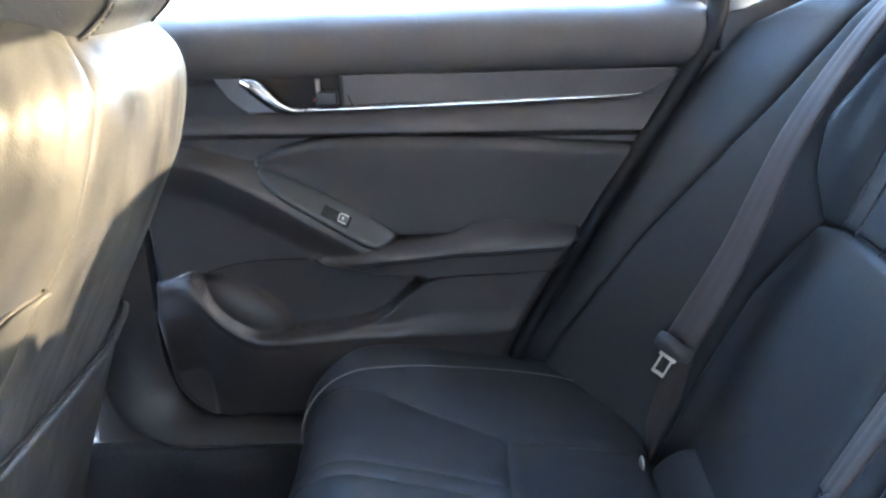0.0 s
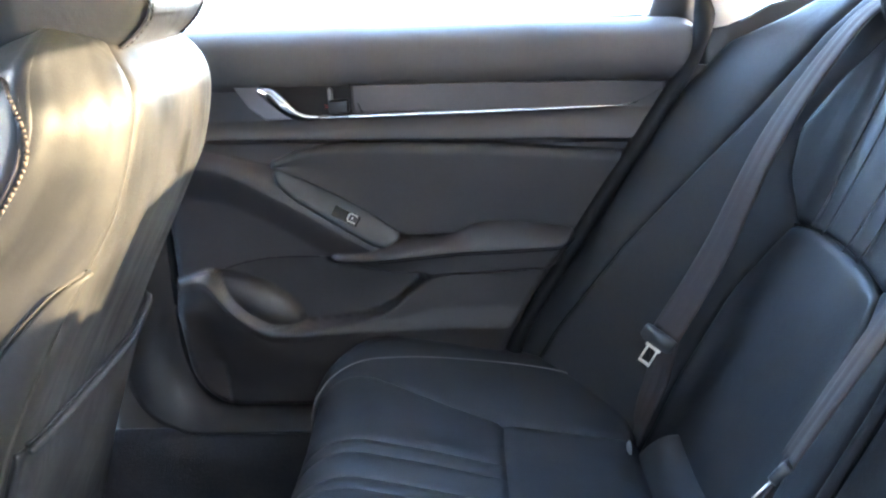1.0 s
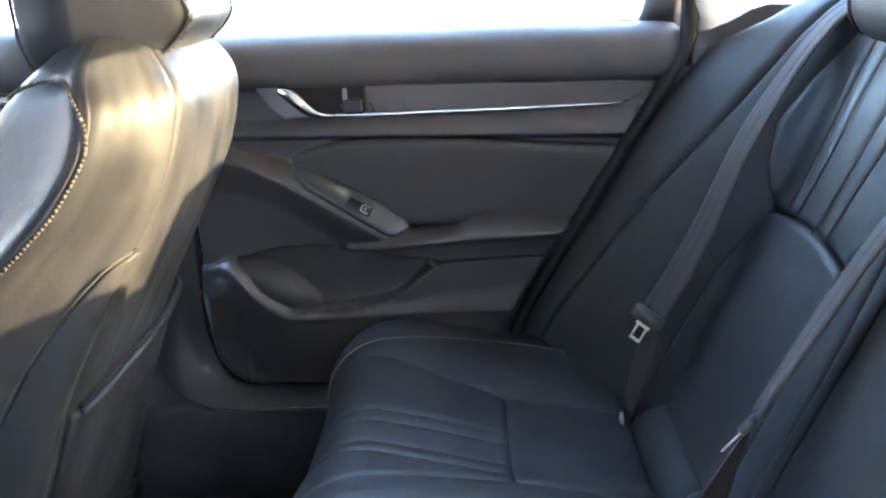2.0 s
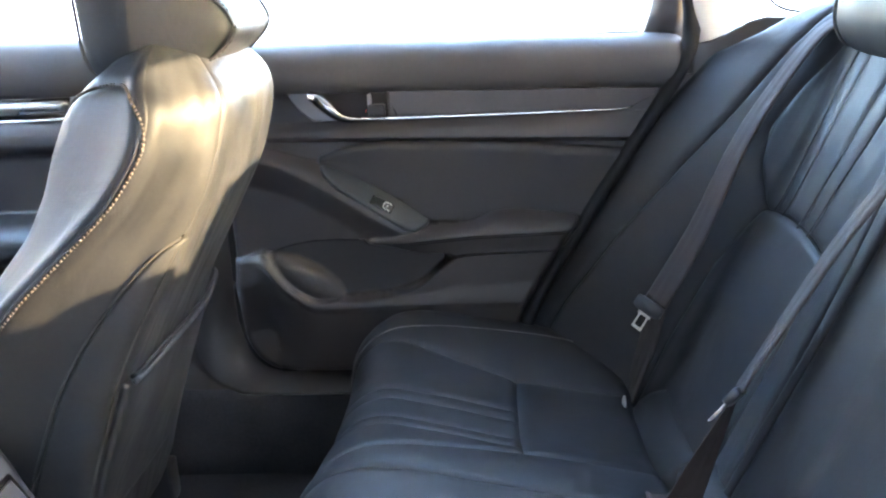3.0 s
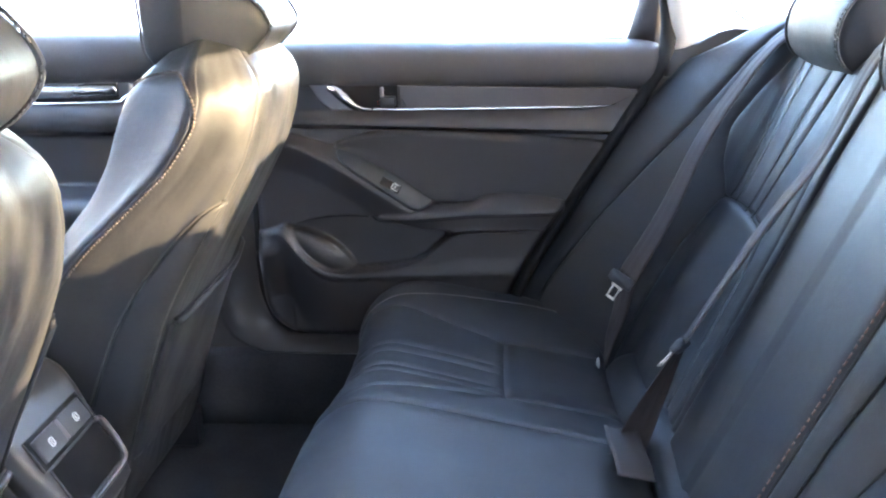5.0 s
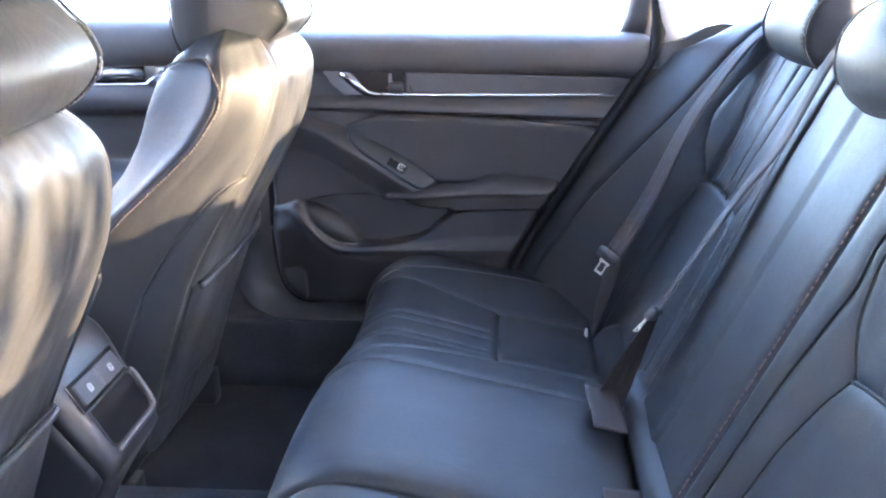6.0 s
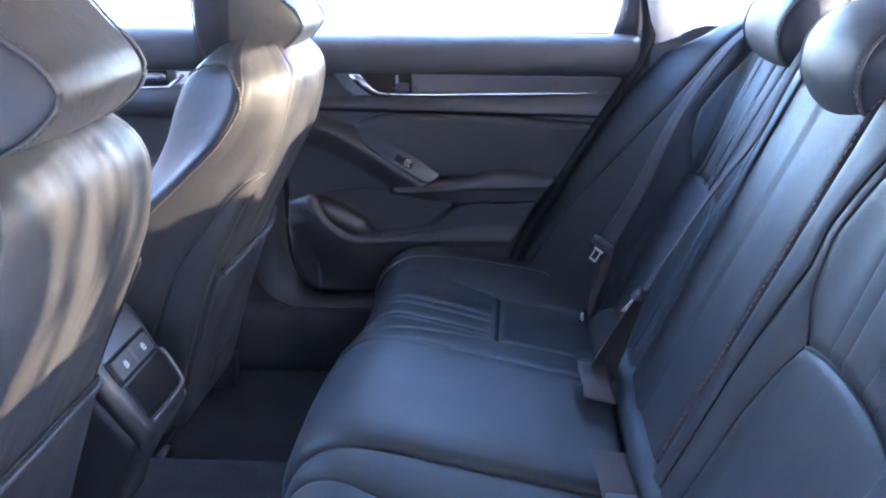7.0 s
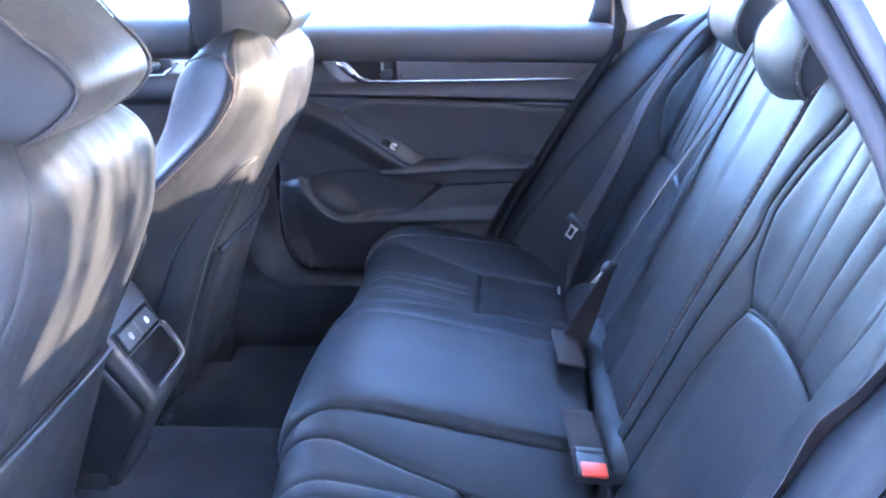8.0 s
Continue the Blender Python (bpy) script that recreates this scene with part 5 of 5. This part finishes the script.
def on_face(u, v, h):
    return FA + FD * v + FN * h + Vector((0, u, 0))


fr = part("button_frame", slab([(-0.063, 0.0175), (0.063, 0.0175), (0.064, 0.022), (0.063, 0.0585), (-0.063, 0.0585), (-0.064, 0.054)], lambda a, b, h: on_face(a, b, h), 0.003, 0.001), GLOSS, con, "gloss black button frame", smooth=False)
for u in (-0.0295, 0.0295):
    k = part("heater_button", slab([(u - 0.0255, 0.0235), (u + 0.0255, 0.0235), (u + 0.026, 0.038), (u + 0.0255, 0.0525), (u - 0.0255, 0.0525), (u - 0.026, 0.038)], lambda a, b, h: on_face(a, b, 0.002 + h), 0.005, 0.002), BUCKLE, fr, "seat-heater button", smooth=False)
    pts = [(u - 0.0030, 0.0345), (u + 0.0030, 0.0345), (u + 0.0038, 0.039), (u + 0.0028, 0.043), (u - 0.0034, 0.043), (u - 0.0038, 0.0385)]
    part("button_mark", tube([on_face(a, b, 0.0074) for a, b in pts], 0.0008, 30, 5, closed=True), ICON, k, "white seat symbol")
    part("button_mark", tube([on_face(a, b, 0.0074) for a, b in ((u + 0.001, 0.036), (u - 0.001, 0.039), (u + 0.001, 0.042))], 0.0007, 8, 5), ICON, k)
part("button_divider", slab([(-0.0028, 0.0245), (0.0028, 0.0245), (0.0028, 0.0515), (-0.0028, 0.0515)], lambda a, b, h: on_face(a, b, 0.002 + h), 0.0045, 0.001), SATIN, fr, smooth=False)
tray = [(-0.056, 0.061), (0.056, 0.061), (0.062, 0.066), (0.060, 0.108), (0.052, 0.117), (-0.054, 0.117), (-0.058, 0.110)]
part("storage_tray", slab(tray, lambda a, b, h: on_face(a, b, h + 0.001), 0.003, 0.002), GLOSS, con, "gloss black tray front", smooth=False)
part("tray_rim", tube([on_face(a, b, 0.004) for a, b in ((0.062, 0.060), (0.070, 0.068), (0.067, 0.108), (0.056, 0.121), (0.02, 0.123), (-0.054, 0.122))], 0.0035, 50, 8), SATIN, con)
for sg in (1, -1):
    part("console_foot", sheet([[(x, sg * (0.064 + 0.02 * step(0.30, FLOOR_Z, z)), z) for z in np.linspace(FLOOR_Z + 0.02, 0.46, 12)] for x in np.linspace(-1.1, -0.548, 10)], 0.004), BUCKLE, con)

# ---- unseen tree behind the car, whose hanging leaves dapple the sunlight ----
tree = thing("tree", "unseen drooping leafy tree behind the car that dapples the sunlight", "tree", at=(4.4, 2.3, -0.36))
part("trunk", tube([(4.4, 2.3, -0.36), (4.3, 2.25, 0.5), (4.2, 2.0, 1.4), (4.0, 1.2, 2.3), (3.9, 0.5, 2.7)], [0.16, 0.13, 0.10, 0.06, 0.03], 30, 12), BARK, tree)
for k, tip in enumerate(((3.8, 0.3, 2.5), (4.0, -0.3, 2.8), (3.9, -1.0, 2.6), (4.2, 0.6, 2.4), (3.8, -0.8, 2.9), (3.1, 0.5, 1.95), (3.1, -0.5, 1.95))):
    part("limb", tube([(4.2, 1.95, 1.45 + 0.1 * k), (4.05, 1.2, 2.1 + 0.1 * k), tip], [0.04, 0.02, 0.006], 14, 8), BARK, tree)
rng = random.Random(11)
bm = bmesh.new()
for k in range(540):
    a, b = rng.uniform(-0.3, 0.6), rng.uniform(-0.9, 0.95)
    c = rng.uniform(-0.66, 0.04) + (a + 0.8) * sun_from.z / sun_from.x
    size = rng.uniform(0.022, 0.036)
    m = Matrix.Translation((3.9 + a, -0.05 + b, 1.95 + c)) @ Euler((rng.gauss(0.15, 0.3), rng.gauss(0, 0.3), rng.uniform(0, 6.3))).to_matrix().to_4x4()
    vs = [bm.verts.new(m @ Vector((x * size, y * size, z * size))) for x, y, z in ((0, 0, 1.5), (-0.26, 0.03, 0.5), (-0.24, 0.05, -0.6), (0, 0, -1.7), (0.24, 0.05, -0.6), (0.26, 0.03, 0.5))]
    bm.faces.new(vs)
part("crown", bm, LEAF, tree, smooth=False)
# long leaves hanging unseen behind the rear window, added to streak the sunlight
bm = bmesh.new()
for k in range(185):
    x, y = rng.uniform(2.5, 3.1), rng.uniform(-0.78, -0.05)
    z = rng.uniform(0.46, 0.82) + (x + 0.35) * sun_from.z / sun_from.x
    long, wide = rng.uniform(0.05, 0.11), rng.uniform(0.0055, 0.0095)
    m = Matrix.Translation((x, y, z)) @ Euler((rng.gauss(0.0, 0.12), rng.gauss(0, 0.2), rng.gauss(0.0, 0.4) + 1.57)).to_matrix().to_4x4()
    bm.faces.new([bm.verts.new(m @ Vector((a * wide, b * wide, c * long))) for a, b, c in ((0, 0, 1.0), (-0.9, 0.1, 0.4), (-1.0, 0.2, -0.4), (0, 0, -1.0), (1.0, 0.2, -0.4), (0.9, 0.1, 0.4))])
part("hanging_leaves", bm, LEAF, tree, smooth=False)
# unseen low bough, added to keep the sun off the front headrests
bm = bmesh.new()
for k in range(950):
    x, y = rng.uniform(3.9, 4.6), rng.uniform(-1.1, 0.9)
    low = 0.765 if y < 0 else 0.818
    z = rng.uniform(low, low + 0.30) + (x + 0.35) * sun_from.z / sun_from.x
    size = rng.uniform(0.03, 0.055)
    m = Matrix.Translation((x, y, z)) @ Euler((rng.gauss(0.15, 0.3), rng.gauss(0, 0.3), rng.gauss(0.0, 0.5) + 1.57)).to_matrix().to_4x4()
    bm.faces.new([bm.verts.new(m @ Vector((a * size, b * size, c * size))) for a, b, c in ((0, 0, 1.5), (-0.45, 0.03, 0.5), (-0.42, 0.05, -0.6), (0, 0, -1.7), (0.42, 0.05, -0.6), (0.45, 0.03, 0.5))])
part("shade_bough", bm, LEAF, tree, smooth=False)
# unseen leaf screen: blocks sky behind the car, leaves the sun's corridor open
bm = bmesh.new()
count = 0
while count < 1200:
    x, y, z = rng.uniform(5.5, 8.5), rng.uniform(-4.0, 5.5), rng.uniform(0.2, 3.4)
    t = (x + 0.35) / sun_from.x
    if abs(y - t * sun_from.y) < 1.1 and 0.05 < z - t * sun_from.z < (1.30 if y > 0 else 1.08):
        continue
    count += 1
    size = rng.uniform(0.10, 0.22)
    m = Matrix.Translation((x, y, z)) @ Euler((rng.gauss(0.15, 0.5), rng.gauss(0, 0.5), rng.uniform(0, 6.3))).to_matrix().to_4x4()
    bm.faces.new([bm.verts.new(m @ Vector((a * size, b * size, c * size))) for a, b, c in ((0, 0, 1.5), (-0.5, 0.05, 0.5), (-0.45, 0.1, -0.6), (0, 0, -1.7), (0.45, 0.1, -0.6), (0.5, 0.05, 0.5))])
wood = thing("hedge", "unseen leafy screen added behind the car to block the rear sky", "hedge", kind="stuff", at=(7.0, 0.0, -0.36))
part("foliage", bm, LEAF, wood, smooth=False)
for y in (-3.4, -0.9, 1.8, 4.5):
    part("trunk", tube([(7, y, -0.36), (7.05, y + 0.1, 1.5), (6.95, y, 3.4)], [0.09, 0.07, 0.03], 14, 8), BARK, wood)

# added unseen plain walls close the place and cut light at windscreen and doorway
fw = part("wall_unseen_ahead", box((-7.3, -4.2, -0.36), (-7.0, 9.0, 3.6), 0.02), material("plain_wall", (0.34, 0.33, 0.31), 0.9, grain=0.004, grain_size=120, scale=1.2))
tagged(fw, "unseen plain grey wall ahead that cuts the windscreen light", "wall", kind="structure")
nw = part("wall_unseen_near", box((-9.0, -4.5, -0.36), (12.0, -4.2, 6.4), 0.02), material("unseen_dark_wall", (0.14, 0.13, 0.12), 0.9, grain=0.004, grain_size=120, scale=1.2))
tagged(nw, "unseen plain dark wall that cuts the light at the open doorway", "wall", kind="structure")
